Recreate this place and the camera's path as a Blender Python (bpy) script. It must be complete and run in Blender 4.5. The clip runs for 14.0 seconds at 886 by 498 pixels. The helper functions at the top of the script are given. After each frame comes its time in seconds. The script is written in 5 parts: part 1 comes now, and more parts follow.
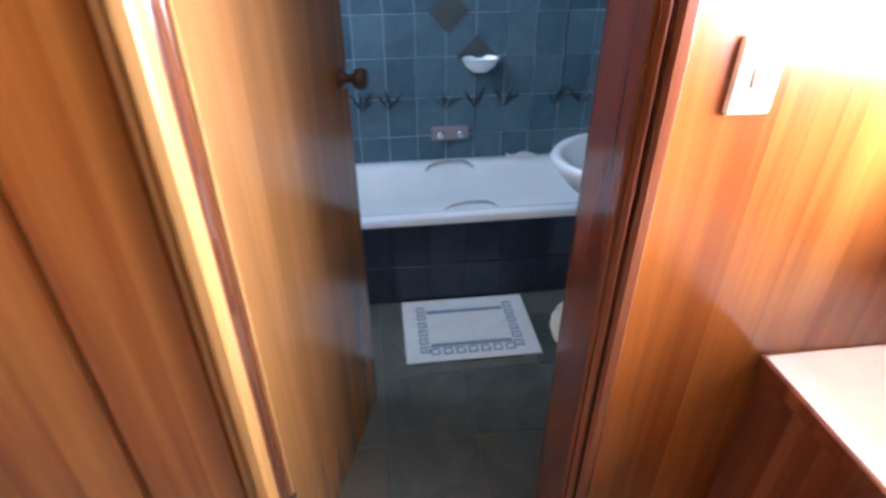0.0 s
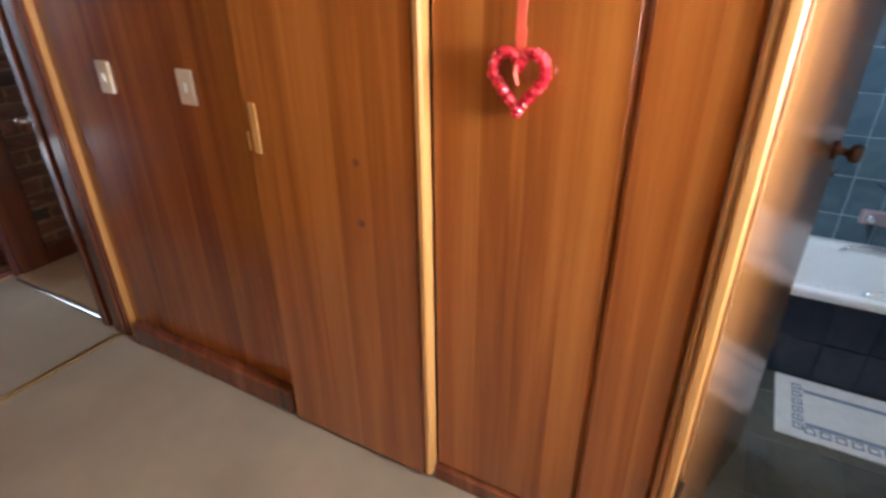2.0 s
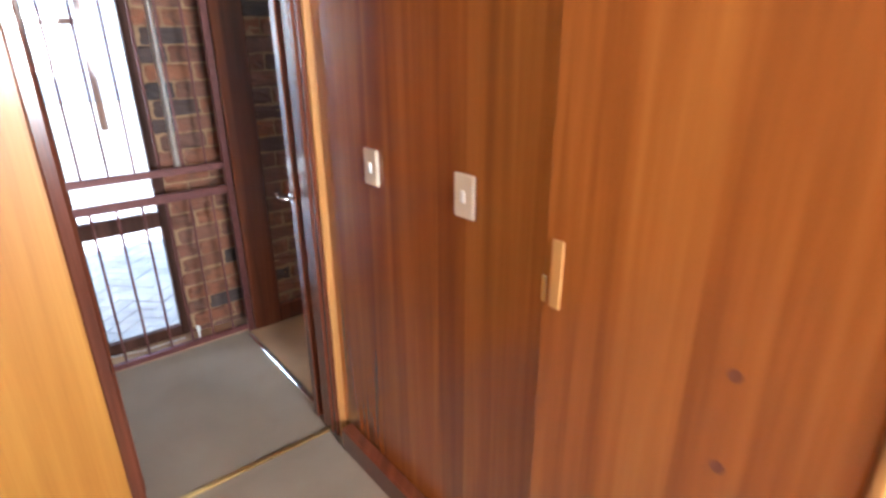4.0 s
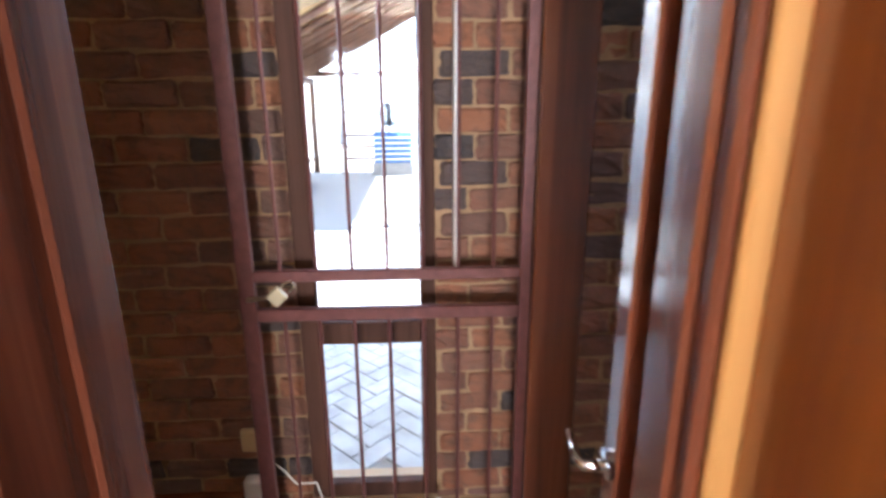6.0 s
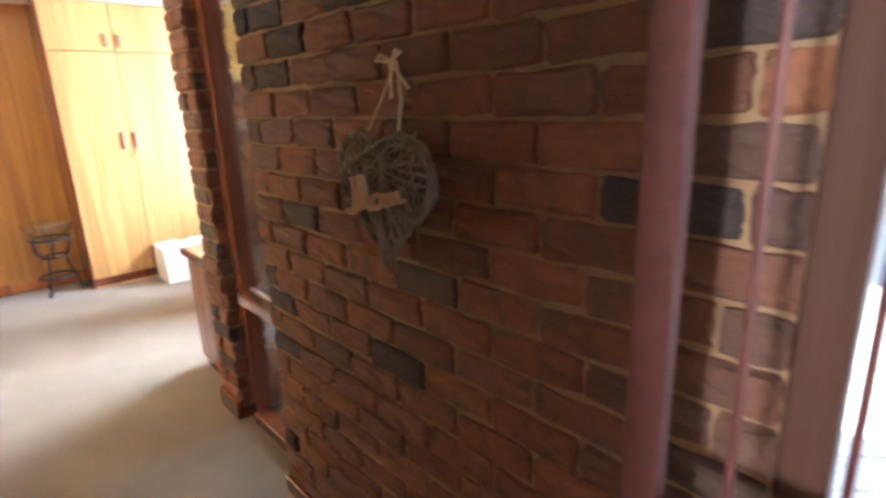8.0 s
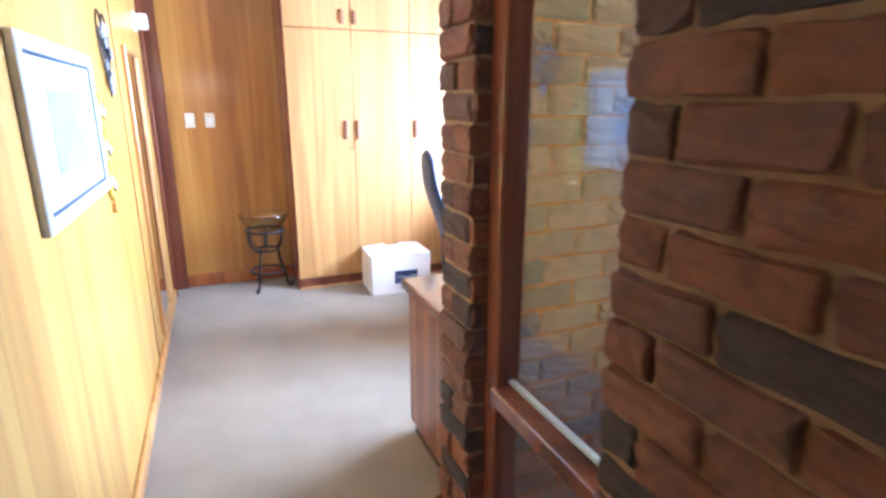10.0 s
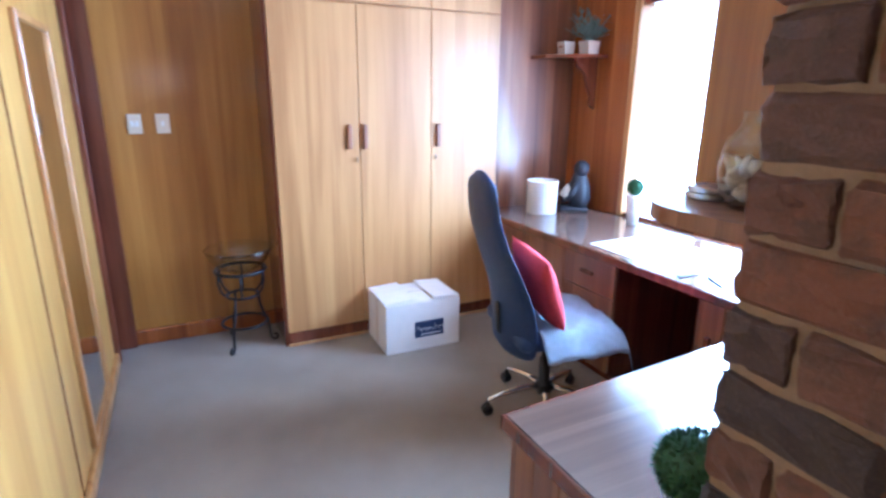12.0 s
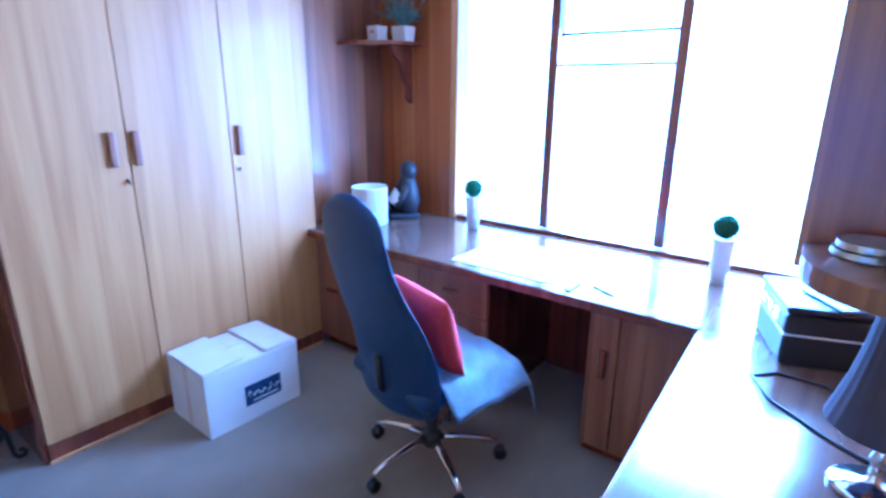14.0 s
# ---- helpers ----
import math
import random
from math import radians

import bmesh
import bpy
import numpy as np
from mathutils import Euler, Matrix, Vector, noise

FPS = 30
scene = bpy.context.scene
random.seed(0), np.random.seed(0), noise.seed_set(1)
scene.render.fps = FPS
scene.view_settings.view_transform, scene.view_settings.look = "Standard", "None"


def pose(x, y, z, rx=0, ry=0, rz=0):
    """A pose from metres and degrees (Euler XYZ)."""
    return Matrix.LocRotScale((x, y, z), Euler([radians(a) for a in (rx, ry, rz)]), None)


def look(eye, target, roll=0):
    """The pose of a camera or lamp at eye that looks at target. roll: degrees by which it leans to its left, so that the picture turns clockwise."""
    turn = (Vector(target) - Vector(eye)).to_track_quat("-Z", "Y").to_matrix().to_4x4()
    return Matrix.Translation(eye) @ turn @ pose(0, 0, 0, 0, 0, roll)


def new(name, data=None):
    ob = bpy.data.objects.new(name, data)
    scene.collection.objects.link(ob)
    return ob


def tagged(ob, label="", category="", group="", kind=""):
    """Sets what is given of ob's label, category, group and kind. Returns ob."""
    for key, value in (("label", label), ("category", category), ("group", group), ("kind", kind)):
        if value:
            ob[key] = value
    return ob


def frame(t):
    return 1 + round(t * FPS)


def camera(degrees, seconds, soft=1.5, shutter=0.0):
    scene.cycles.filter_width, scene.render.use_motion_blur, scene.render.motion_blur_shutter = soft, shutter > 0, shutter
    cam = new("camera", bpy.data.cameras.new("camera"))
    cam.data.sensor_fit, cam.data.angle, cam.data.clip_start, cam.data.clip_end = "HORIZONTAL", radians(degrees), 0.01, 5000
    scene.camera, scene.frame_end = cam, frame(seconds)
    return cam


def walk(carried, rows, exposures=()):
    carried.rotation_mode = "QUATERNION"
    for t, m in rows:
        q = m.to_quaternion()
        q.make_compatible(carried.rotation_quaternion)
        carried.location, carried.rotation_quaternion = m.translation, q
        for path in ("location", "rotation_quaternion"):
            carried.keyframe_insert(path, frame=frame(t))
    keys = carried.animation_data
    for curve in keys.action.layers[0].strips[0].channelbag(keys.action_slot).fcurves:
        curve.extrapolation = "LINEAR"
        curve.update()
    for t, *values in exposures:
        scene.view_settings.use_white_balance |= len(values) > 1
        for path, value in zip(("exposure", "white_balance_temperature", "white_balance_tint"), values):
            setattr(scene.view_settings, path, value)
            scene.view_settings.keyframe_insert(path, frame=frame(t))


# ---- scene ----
cam = camera(78.9, 14.0, soft=2.8, shutter=0.4)

PATH = [
    (0, (0.914, 0.474, 1.480), (1.124, 2.155, 0.417), -0.2),
    (0.5, (0.924, 0.263, 1.509), (0.820, 1.961, 0.457), -0.6),
    (1, (0.822, 0.146, 1.552), (0.441, 1.819, 0.524), -0.9),
    (1.5, (0.670, 0.088, 1.575), (0.038, 1.712, 0.592), -0.7),
    (2, (0.589, 0.061, 1.577), (-0.272, 1.617, 0.662), -0.5),
    (2.5, (0.522, 0.062, 1.591), (-0.511, 1.541, 0.728), -0.5),
    (3, (0.434, 0.092, 1.608), (-0.733, 1.496, 0.791), -0.4),
    (5.3, (-0.884, 0.821, 1.619), (-2.697, 1.414, 1.016), -0.4),
    (5.5, (-1.006, 0.865, 1.608), (-2.861, 1.319, 1.013), -0.6),
    (6, (-1.338, 0.933, 1.552), (-3.257, 1.018, 0.996), -0.3),
    (6.5, (-1.649, 1.007, 1.524), (-3.545, 0.651, 0.999), -1.6),
    (7, (-1.973, 0.996, 1.536), (-3.711, 0.159, 1.010), -2.2),
    (7.5, (-2.192, 0.871, 1.538), (-3.711, -0.316, 1.003), -2.1),
    (8, (-2.338, 0.681, 1.547), (-3.624, -0.756, 1.016), -2.0),
    (8.5, (-2.446, 0.439, 1.516), (-3.521, -1.164, 0.993), -1.5),
    (9, (-2.490, 0.180, 1.514), (-3.380, -1.536, 1.001), -0.6),
    (11.5, (-2.568, -1.482, 1.494), (-3.273, -3.279, 0.968), 0.3),
    (12, (-2.575, -1.664, 1.524), (-3.425, -3.393, 0.987), 0.5),
    (12.5, (-2.632, -1.908, 1.532), (-3.629, -3.557, 0.998), 0.3),
    (13, (-2.675, -2.087, 1.522), (-3.767, -3.668, 0.969), 0.3),
    (13.5, (-2.603, -2.269, 1.558), (-3.930, -3.655, 0.995), 0.6),
    (14, (-2.580, -2.387, 1.563), (-4.091, -3.563, 0.987), 0.5),
]
EXPOSURES = [(0, 2.1, 5000, 10), (1, 2.0, 5650, 10), (2.5, 2.25, 5450, 10), (5.5, 3.3, 5250, 12), (6, 2.95, 5400, 12), (6.5, 2.8, 5500, 12), (7, 2.5, 5450, 10), (7.5, 3.5, 5350, 10), (8.2, 3.4, 5400, 10), (9, 3.5, 4800, 10), (11.5, 2.43, 4480, 12), (12.5, 2.18, 3850, 12), (14, 2.0, 3280, 14)]
walk(cam, [(t, look(e, g, r)) for t, e, g, r in PATH], EXPOSURES)

# ---- world, sun, lights ----
world = bpy.data.worlds.new("sky")
scene.world = world
world.use_nodes = True
wn = world.node_tree.nodes
sky = wn.new("ShaderNodeTexSky")
sky.sky_type = "NISHITA"
sky.sun_disc = False
SUN_EL, SUN_AZ = radians(62), radians(-8)
sky.sun_elevation, sky.sun_rotation = SUN_EL, SUN_AZ
world.node_tree.links.new(sky.outputs[0], wn["Background"].inputs[0])
wn["Background"].inputs[1].default_value = 0.15

sun_data = bpy.data.lights.new("sun", "SUN")
sun_data.energy, sun_data.angle, sun_data.color = 5.0, radians(0.53), (1.0, 0.95, 0.87)
sun = new("sun", sun_data)
sdir = Vector((math.sin(SUN_AZ) * math.cos(SUN_EL), math.cos(SUN_AZ) * math.cos(SUN_EL), math.sin(SUN_EL)))
sun.matrix_world = look(sdir * 20, (0, 0, 0))


def window_light(name, at, toward, w, h, watts, color=(0.86, 0.93, 1.0)):
    d = bpy.data.lights.new(name, "AREA")
    d.shape, d.size, d.size_y, d.energy, d.color = "RECTANGLE", w, h, watts, color
    o = new(name, d)
    o.matrix_world = look(at, toward)
    return o


window_light("office_window_daylight", (-5.55, -3.10, 1.42), (-4.0, -2.95, 0.8), 1.45, 1.3, 56)
window_light("hall_window_daylight", (2.22, 0.86, 1.62), (1.3, 1.25, 2.3), 0.68, 0.9, 50, (1.0, 0.89, 0.72))
# next lamp is an added warm fill for the side room bricks, no window known there
window_light("side_room_daylight", (-2.3, 3.28, 1.87), (-2.4, 1.5, 0.6), 0.9, 0.3, 0.7, (1.0, 0.80, 0.60))
window_light("bathroom_window_daylight", (0.07, 2.15, 1.85), (1.25, 2.7, 1.0), 0.7, 0.5, 6.5, (0.84, 0.92, 1.0))


# ---- materials ----
def mat(name):
    m = bpy.data.materials.new(name)
    m.use_nodes = True
    nt = m.node_tree
    return m, nt, nt.nodes["Principled BSDF"]


def node(nt, kind, **props):
    n = nt.nodes.new(kind)
    for k, v in props.items():
        if k == "operation":
            n.operation = v
        elif k == "data_type":
            n.data_type = v
        elif k == "blend_type":
            n.blend_type = v
        elif k == "feature":
            n.feature = v
    return n


def math_node(nt, op, a, b=None, clamp=False):
    n = nt.nodes.new("ShaderNodeMath")
    n.operation, n.use_clamp = op, clamp
    for i, v in enumerate((a, b)):
        if v is None:
            continue
        if isinstance(v, (int, float)):
            n.inputs[i].default_value = v
        else:
            nt.links.new(v, n.inputs[i])
    return n.outputs[0]


def ramp(nt, fac, stops):
    r = nt.nodes.new("ShaderNodeValToRGB")
    while len(r.color_ramp.elements) < len(stops):
        r.color_ramp.elements.new(0.5)
    for e, (p, c) in zip(r.color_ramp.elements, stops):
        e.position, e.color = p, (*c, 1)
    nt.links.new(fac, r.inputs[0])
    return r.outputs[0]


def noise_tex(nt, vec, scale, detail=4, rough=0.55, distort=0.0):
    n = nt.nodes.new("ShaderNodeTexNoise")
    n.inputs["Scale"].default_value, n.inputs["Detail"].default_value = scale, detail
    n.inputs["Roughness"].default_value, n.inputs["Distortion"].default_value = rough, distort
    if vec is not None:
        nt.links.new(vec, n.inputs["Vector"])
    return n.outputs["Fac"]


def mixc(nt, fac, a, b, blend="MIX"):
    n = nt.nodes.new("ShaderNodeMix")
    n.data_type, n.blend_type = "RGBA", blend
    for sock, v in ((n.inputs[0], fac), (n.inputs[6], a), (n.inputs[7], b)):
        if isinstance(v, (int, float)):
            sock.default_value = v
        elif isinstance(v, tuple):
            sock.default_value = (*v, 1)
        else:
            nt.links.new(v, sock)
    return n.outputs[2]


def bump(nt, bsdf, height, strength=0.2, dist=0.002):
    b = nt.nodes.new("ShaderNodeBump")
    b.inputs["Strength"].default_value, b.inputs["Distance"].default_value = strength, dist
    nt.links.new(height, b.inputs["Height"])
    nt.links.new(b.outputs[0], bsdf.inputs["Normal"])


def position(nt):
    g = nt.nodes.new("ShaderNodeNewGeometry")
    s = nt.nodes.new("ShaderNodeSeparateXYZ")
    nt.links.new(g.outputs["Position"], s.inputs[0])
    return g, s.outputs


def combine(nt, *v):
    c = nt.nodes.new("ShaderNodeCombineXYZ")
    for i, a in enumerate(v):
        if isinstance(a, (int, float)):
            c.inputs[i].default_value = a
        else:
            nt.links.new(a, c.inputs[i])
    return c.outputs[0]


def wood(name, dark, mid, light, board=0.14, rough=0.28, along="z", coat=0.3, contrast=1.0, coat_rough=0.12):
    """Varnished veneer: grain along one axis, leaves of veneer of slightly unlike tone, soft figure and fine pores."""
    m, nt, bs = mat(name)
    g, (x, y, z) = position(nt)
    if along == "z":
        u, v = math_node(nt, "ADD", x, y), z
    elif along == "x":
        u, v = math_node(nt, "ADD", y, z), x
    else:
        u, v = math_node(nt, "ADD", x, z), y
    idx = math_node(nt, "FLOOR", math_node(nt, "DIVIDE", u, board))
    wn_ = nt.nodes.new("ShaderNodeTexWhiteNoise")
    wn_.noise_dimensions = "1D"
    nt.links.new(idx, wn_.inputs["W"])
    r = wn_.outputs["Value"]
    shift = math_node(nt, "MULTIPLY", r, 9.0)
    figure = noise_tex(nt, combine(nt, math_node(nt, "MULTIPLY", u, 11.0), math_node(nt, "ADD", math_node(nt, "MULTIPLY", v, 0.5), shift), shift), 1.0, 3, 0.5, 0.7)
    streak = noise_tex(nt, combine(nt, math_node(nt, "MULTIPLY", u, 95.0), math_node(nt, "MULTIPLY", v, 2.2), shift), 1.0, 4, 0.6)
    pores = noise_tex(nt, combine(nt, math_node(nt, "MULTIPLY", u, 420.0), math_node(nt, "MULTIPLY", v, 14.0), 0.0), 1.0, 2, 0.5)
    f = math_node(nt, "ADD", math_node(nt, "MULTIPLY", figure, 0.72), math_node(nt, "MULTIPLY", streak, 0.2))
    f = math_node(nt, "ADD", f, math_node(nt, "MULTIPLY", math_node(nt, "SUBTRACT", r, 0.5), 0.13))
    f = math_node(nt, "ADD", f, math_node(nt, "MULTIPLY", pores, 0.06))
    w = 0.20 / contrast
    col = ramp(nt, f, [(0.48 - w, dark), (0.48, mid), (0.48 + w, light)])
    nt.links.new(col, bs.inputs["Base Color"])
    wear = noise_tex(nt, g.outputs["Position"], 3.0, 3)
    ro = math_node(nt, "ADD", math_node(nt, "MULTIPLY", wear, 0.08), rough - 0.04)
    nt.links.new(ro, bs.inputs["Roughness"])
    bs.inputs["Coat Weight"].default_value, bs.inputs["Coat Roughness"].default_value = coat, coat_rough
    bump(nt, bs, pores, 0.12, 0.001)
    return m


def paint(name, color, rough=0.4, metal=0.0, vary=0.12, scale=6.0, grain=0.05, coat=0.0):
    m, nt, bs = mat(name)
    g, _ = position(nt)
    n1, n2 = noise_tex(nt, g.outputs["Position"], scale, 4), noise_tex(nt, g.outputs["Position"], scale * 22, 3)
    f = math_node(nt, "ADD", math_node(nt, "MULTIPLY", n1, 0.75), math_node(nt, "MULTIPLY", n2, 0.25))
    lo, hi = tuple(c * (1 - vary) for c in color), tuple(min(1, c * (1 + vary)) for c in color)
    nt.links.new(ramp(nt, f, [(0.3, lo), (0.7, hi)]), bs.inputs["Base Color"])
    nt.links.new(math_node(nt, "ADD", math_node(nt, "MULTIPLY", n1, 0.2), rough - 0.1), bs.inputs["Roughness"])
    bs.inputs["Metallic"].default_value = metal
    bs.inputs["Coat Weight"].default_value = coat
    bump(nt, bs, n2, grain * 4, 0.001)
    return m


def glass(name, tint=(1, 1, 1)):
    """Thin clear glass: it lets light straight through and mirrors more at a slant."""
    m, nt, bs = mat(name)
    nt.nodes.remove(bs)
    tr, gl, mx, fr = (nt.nodes.new(k) for k in ("ShaderNodeBsdfTransparent", "ShaderNodeBsdfGlossy", "ShaderNodeMixShader", "ShaderNodeLayerWeight"))
    tr.inputs["Color"].default_value = (*tint, 1)
    gl.inputs["Roughness"].default_value = 0.03
    edge = math_node(nt, "POWER", fr.outputs["Facing"], 4.0)
    nt.links.new(math_node(nt, "ADD", math_node(nt, "MULTIPLY", edge, 0.85), 0.04), mx.inputs[0])
    nt.links.new(tr.outputs[0], mx.inputs[1])
    nt.links.new(gl.outputs[0], mx.inputs[2])
    nt.links.new(mx.outputs[0], nt.nodes["Material Output"].inputs["Surface"])
    return m


def brick_mat(name, per_island=False):
    m, nt, bs = mat(name)
    g, _ = position(nt)
    if per_island:
        rnd = g.outputs["Random Per Island"]
    else:
        rnd = nt.nodes.new("ShaderNodeObjectInfo").outputs["Random"]
    tone = ramp(nt, rnd, [(0.0, (0.224, 0.082, 0.042)), (0.25, (0.279, 0.111, 0.054)), (0.48, (0.170, 0.070, 0.044)), (0.68, (0.232, 0.102, 0.063)), (0.8, (0.140, 0.070, 0.052)), (0.92, (0.069, 0.049, 0.048)), (1.0, (0.039, 0.034, 0.038))])
    seed = combine(nt, math_node(nt, "MULTIPLY", rnd, 40.0), 0.0, 0.0)
    va = nt.nodes.new("ShaderNodeVectorMath")
    va.operation = "ADD"
    nt.links.new(g.outputs["Position"], va.inputs[0])
    nt.links.new(seed, va.inputs[1])
    blot = noise_tex(nt, va.outputs[0], 16.0, 5, 0.65, 0.5)
    fine = noise_tex(nt, va.outputs[0], 160.0, 4, 0.7)
    col = mixc(nt, math_node(nt, "MULTIPLY", ramp(nt, blot, [(0.46, (0, 0, 0)), (0.66, (1, 1, 1))]), 0.6), tone, (0.085, 0.055, 0.042))
    col = mixc(nt, math_node(nt, "MULTIPLY", ramp(nt, fine, [(0.5, (0, 0, 0)), (0.8, (1, 1, 1))]), 0.3), col, (0.33, 0.19, 0.12))
    nt.links.new(col, bs.inputs["Base Color"])
    bs.inputs["Roughness"].default_value = 0.72
    bump(nt, bs, math_node(nt, "ADD", math_node(nt, "MULTIPLY", blot, 0.7), math_node(nt, "MULTIPLY", fine, 0.4)), 0.9, 0.012)
    return m


def carpet_mat(name, a, b):
    m, nt, bs = mat(name)
    g, _ = position(nt)
    pile, tread = noise_tex(nt, g.outputs["Position"], 420.0, 2), noise_tex(nt, g.outputs["Position"], 2.6, 4)
    f = math_node(nt, "ADD", math_node(nt, "MULTIPLY", pile, 0.55), math_node(nt, "MULTIPLY", tread, 0.45))
    nt.links.new(ramp(nt, f, [(0.34, a), (0.66, b)]), bs.inputs["Base Color"])
    bs.inputs["Roughness"].default_value = 0.95
    bs.inputs["Sheen Weight"].default_value = 0.25
    bump(nt, bs, pile, 0.7, 0.004)
    return m


def tile_mat(name, a, b, rough=0.14):
    m, nt, bs = mat(name)
    g, _ = position(nt)
    rnd = nt.nodes.new("ShaderNodeObjectInfo").outputs["Random"]
    n = noise_tex(nt, g.outputs["Position"], 9.0, 5, 0.6, 0.8)
    f = math_node(nt, "ADD", math_node(nt, "MULTIPLY", n, 0.7), math_node(nt, "MULTIPLY", rnd, 0.3))
    nt.links.new(ramp(nt, f, [(0.3, a), (0.7, b)]), bs.inputs["Base Color"])
    bs.inputs["Roughness"].default_value = rough
    bump(nt, bs, n, 0.03, 0.002)
    return m


PANEL = wood("varnished_panel", (0.19, 0.046, 0.008), (0.29, 0.082, 0.013), (0.40, 0.138, 0.023), 0.115, 0.25, coat=1.0, coat_rough=0.22, contrast=1.0)
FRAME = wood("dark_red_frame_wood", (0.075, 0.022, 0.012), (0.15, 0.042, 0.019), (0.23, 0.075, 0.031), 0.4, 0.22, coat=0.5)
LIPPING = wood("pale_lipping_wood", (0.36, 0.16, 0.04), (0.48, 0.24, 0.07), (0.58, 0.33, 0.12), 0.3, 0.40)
OAK = wood("oak_cupboard_veneer", (0.325, 0.152, 0.044), (0.445, 0.233, 0.074), (0.535, 0.306, 0.108), 0.24, 0.44, coat=0.08, contrast=1.0)
GOLDEN = wood("golden_panel", (0.40, 0.195, 0.038), (0.52, 0.29, 0.064), (0.61, 0.365, 0.095), 0.24, 0.42)
DOORVEN = wood("bathroom_door_veneer", (0.17, 0.067, 0.019), (0.24, 0.10, 0.028), (0.31, 0.138, 0.041), 0.30, 0.22)
BACKWALL = wood("deep_golden_panel", (0.27, 0.10, 0.010), (0.37, 0.16, 0.020), (0.45, 0.22, 0.034), 0.24, 0.42)
PARQUET = wood("dark_timber_boards", (0.09, 0.035, 0.018), (0.20, 0.08, 0.035), (0.34, 0.15, 0.06), 0.075, 0.42, contrast=0.8)
DESKTOP = wood("grey_brown_desktop", (0.07, 0.042, 0.028), (0.115, 0.072, 0.05), (0.17, 0.11, 0.08), 0.3, 0.17, along="x", coat=0.5)
BRICK, BRICK_REST = brick_mat("clay_brick"), brick_mat("clay_brick_joined", True)
MORTAR = paint("mortar", (0.32, 0.205, 0.115), 0.9, vary=0.25, scale=18, grain=0.3)
CARPET = carpet_mat("beige_carpet", (0.165, 0.122, 0.08), (0.30, 0.235, 0.165))
TANFLOOR = paint("tan_floor_tile", (0.45, 0.30, 0.17), 0.45, vary=0.12)
PLASTER = paint("cream_plaster", (0.72, 0.66, 0.55), 0.85, vary=0.06)
WHITE = paint("white_plastic", (0.78, 0.77, 0.73), 0.35, vary=0.04)
GATE = paint("red_oxide_steel", (0.13, 0.045, 0.04), 0.38, 0.3, vary=0.25, scale=30)
BRASS = paint("brass", (0.62, 0.42, 0.16), 0.3, 1.0)
CHROME = paint("chrome", (0.78, 0.78, 0.8), 0.12, 1.0, vary=0.05)
STEEL = paint("bronzed_steel", (0.30, 0.22, 0.16), 0.32, 1.0)
BLACK = paint("black_plastic", (0.018, 0.019, 0.022), 0.42, vary=0.2)
IRON = paint("black_wrought_iron", (0.015, 0.014, 0.014), 0.5, 0.4, vary=0.3)
GLASS = glass("clear_glass", (0.96, 0.98, 0.97))
ENAMEL = paint("white_enamel", (0.82, 0.82, 0.80), 0.14, vary=0.03, coat=0.5)
BLUETILE = tile_mat("blue_glazed_tile", (0.055, 0.10, 0.13), (0.12, 0.175, 0.205), 0.10)
DARKTILE = tile_mat("dark_navy_tile", (0.02, 0.028, 0.045), (0.035, 0.045, 0.07), 0.22)
SLATETILE = tile_mat("slate_decor_tile", (0.05, 0.055, 0.055), (0.11, 0.11, 0.10))
FLOORTILE = tile_mat("sage_floor_tile", (0.065, 0.068, 0.055), (0.115, 0.115, 0.095), 0.10)
GROUT = paint("pale_blue_grout", (0.33, 0.42, 0.48), 0.8)
DARKGROUT = paint("dark_floor_grout", (0.085, 0.085, 0.075), 0.7)
BRONZE = paint("dark_bronze", (0.11, 0.06, 0.04), 0.3, 0.8)


# ---- mesh helpers ----
def link(name, bm, material, parent=None, label="", smooth=False):
    me = bpy.data.meshes.new(name)
    bm.normal_update()
    bm.to_mesh(me)
    bm.free()
    for m in (material if isinstance(material, (list, tuple)) else [material]):
        me.materials.append(m)
    if smooth:
        for p in me.polygons:
            p.use_smooth = True
    ob = new(name, me)
    if parent is not None:
        ob.parent = parent
    if label:
        ob["label"] = label
    return ob


def part(name, bm, material, parent, label="", smooth=False):
    return link(name, bm, material, parent, label, smooth)


def bm_box(lo, hi, bevel=0.0, bm=None, segs=1):
    own = bm is None
    bm = bm or bmesh.new()
    geo = bmesh.ops.create_cube(bm, size=1.0)
    vs = geo["verts"]
    c, s = (Vector(lo) + Vector(hi)) / 2, Vector(hi) - Vector(lo)
    for v in vs:
        v.co = Vector((v.co.x * s.x, v.co.y * s.y, v.co.z * s.z)) + c
    if bevel:
        es = list({e for v in vs for e in v.link_edges})
        bmesh.ops.bevel(bm, geom=es, offset=min(bevel, min(abs(a) for a in s) * 0.45), segments=segs, affect="EDGES", profile=0.5)
    return bm


def bm_turn(bm, verts, m):
    for v in verts:
        v.co = m @ v.co


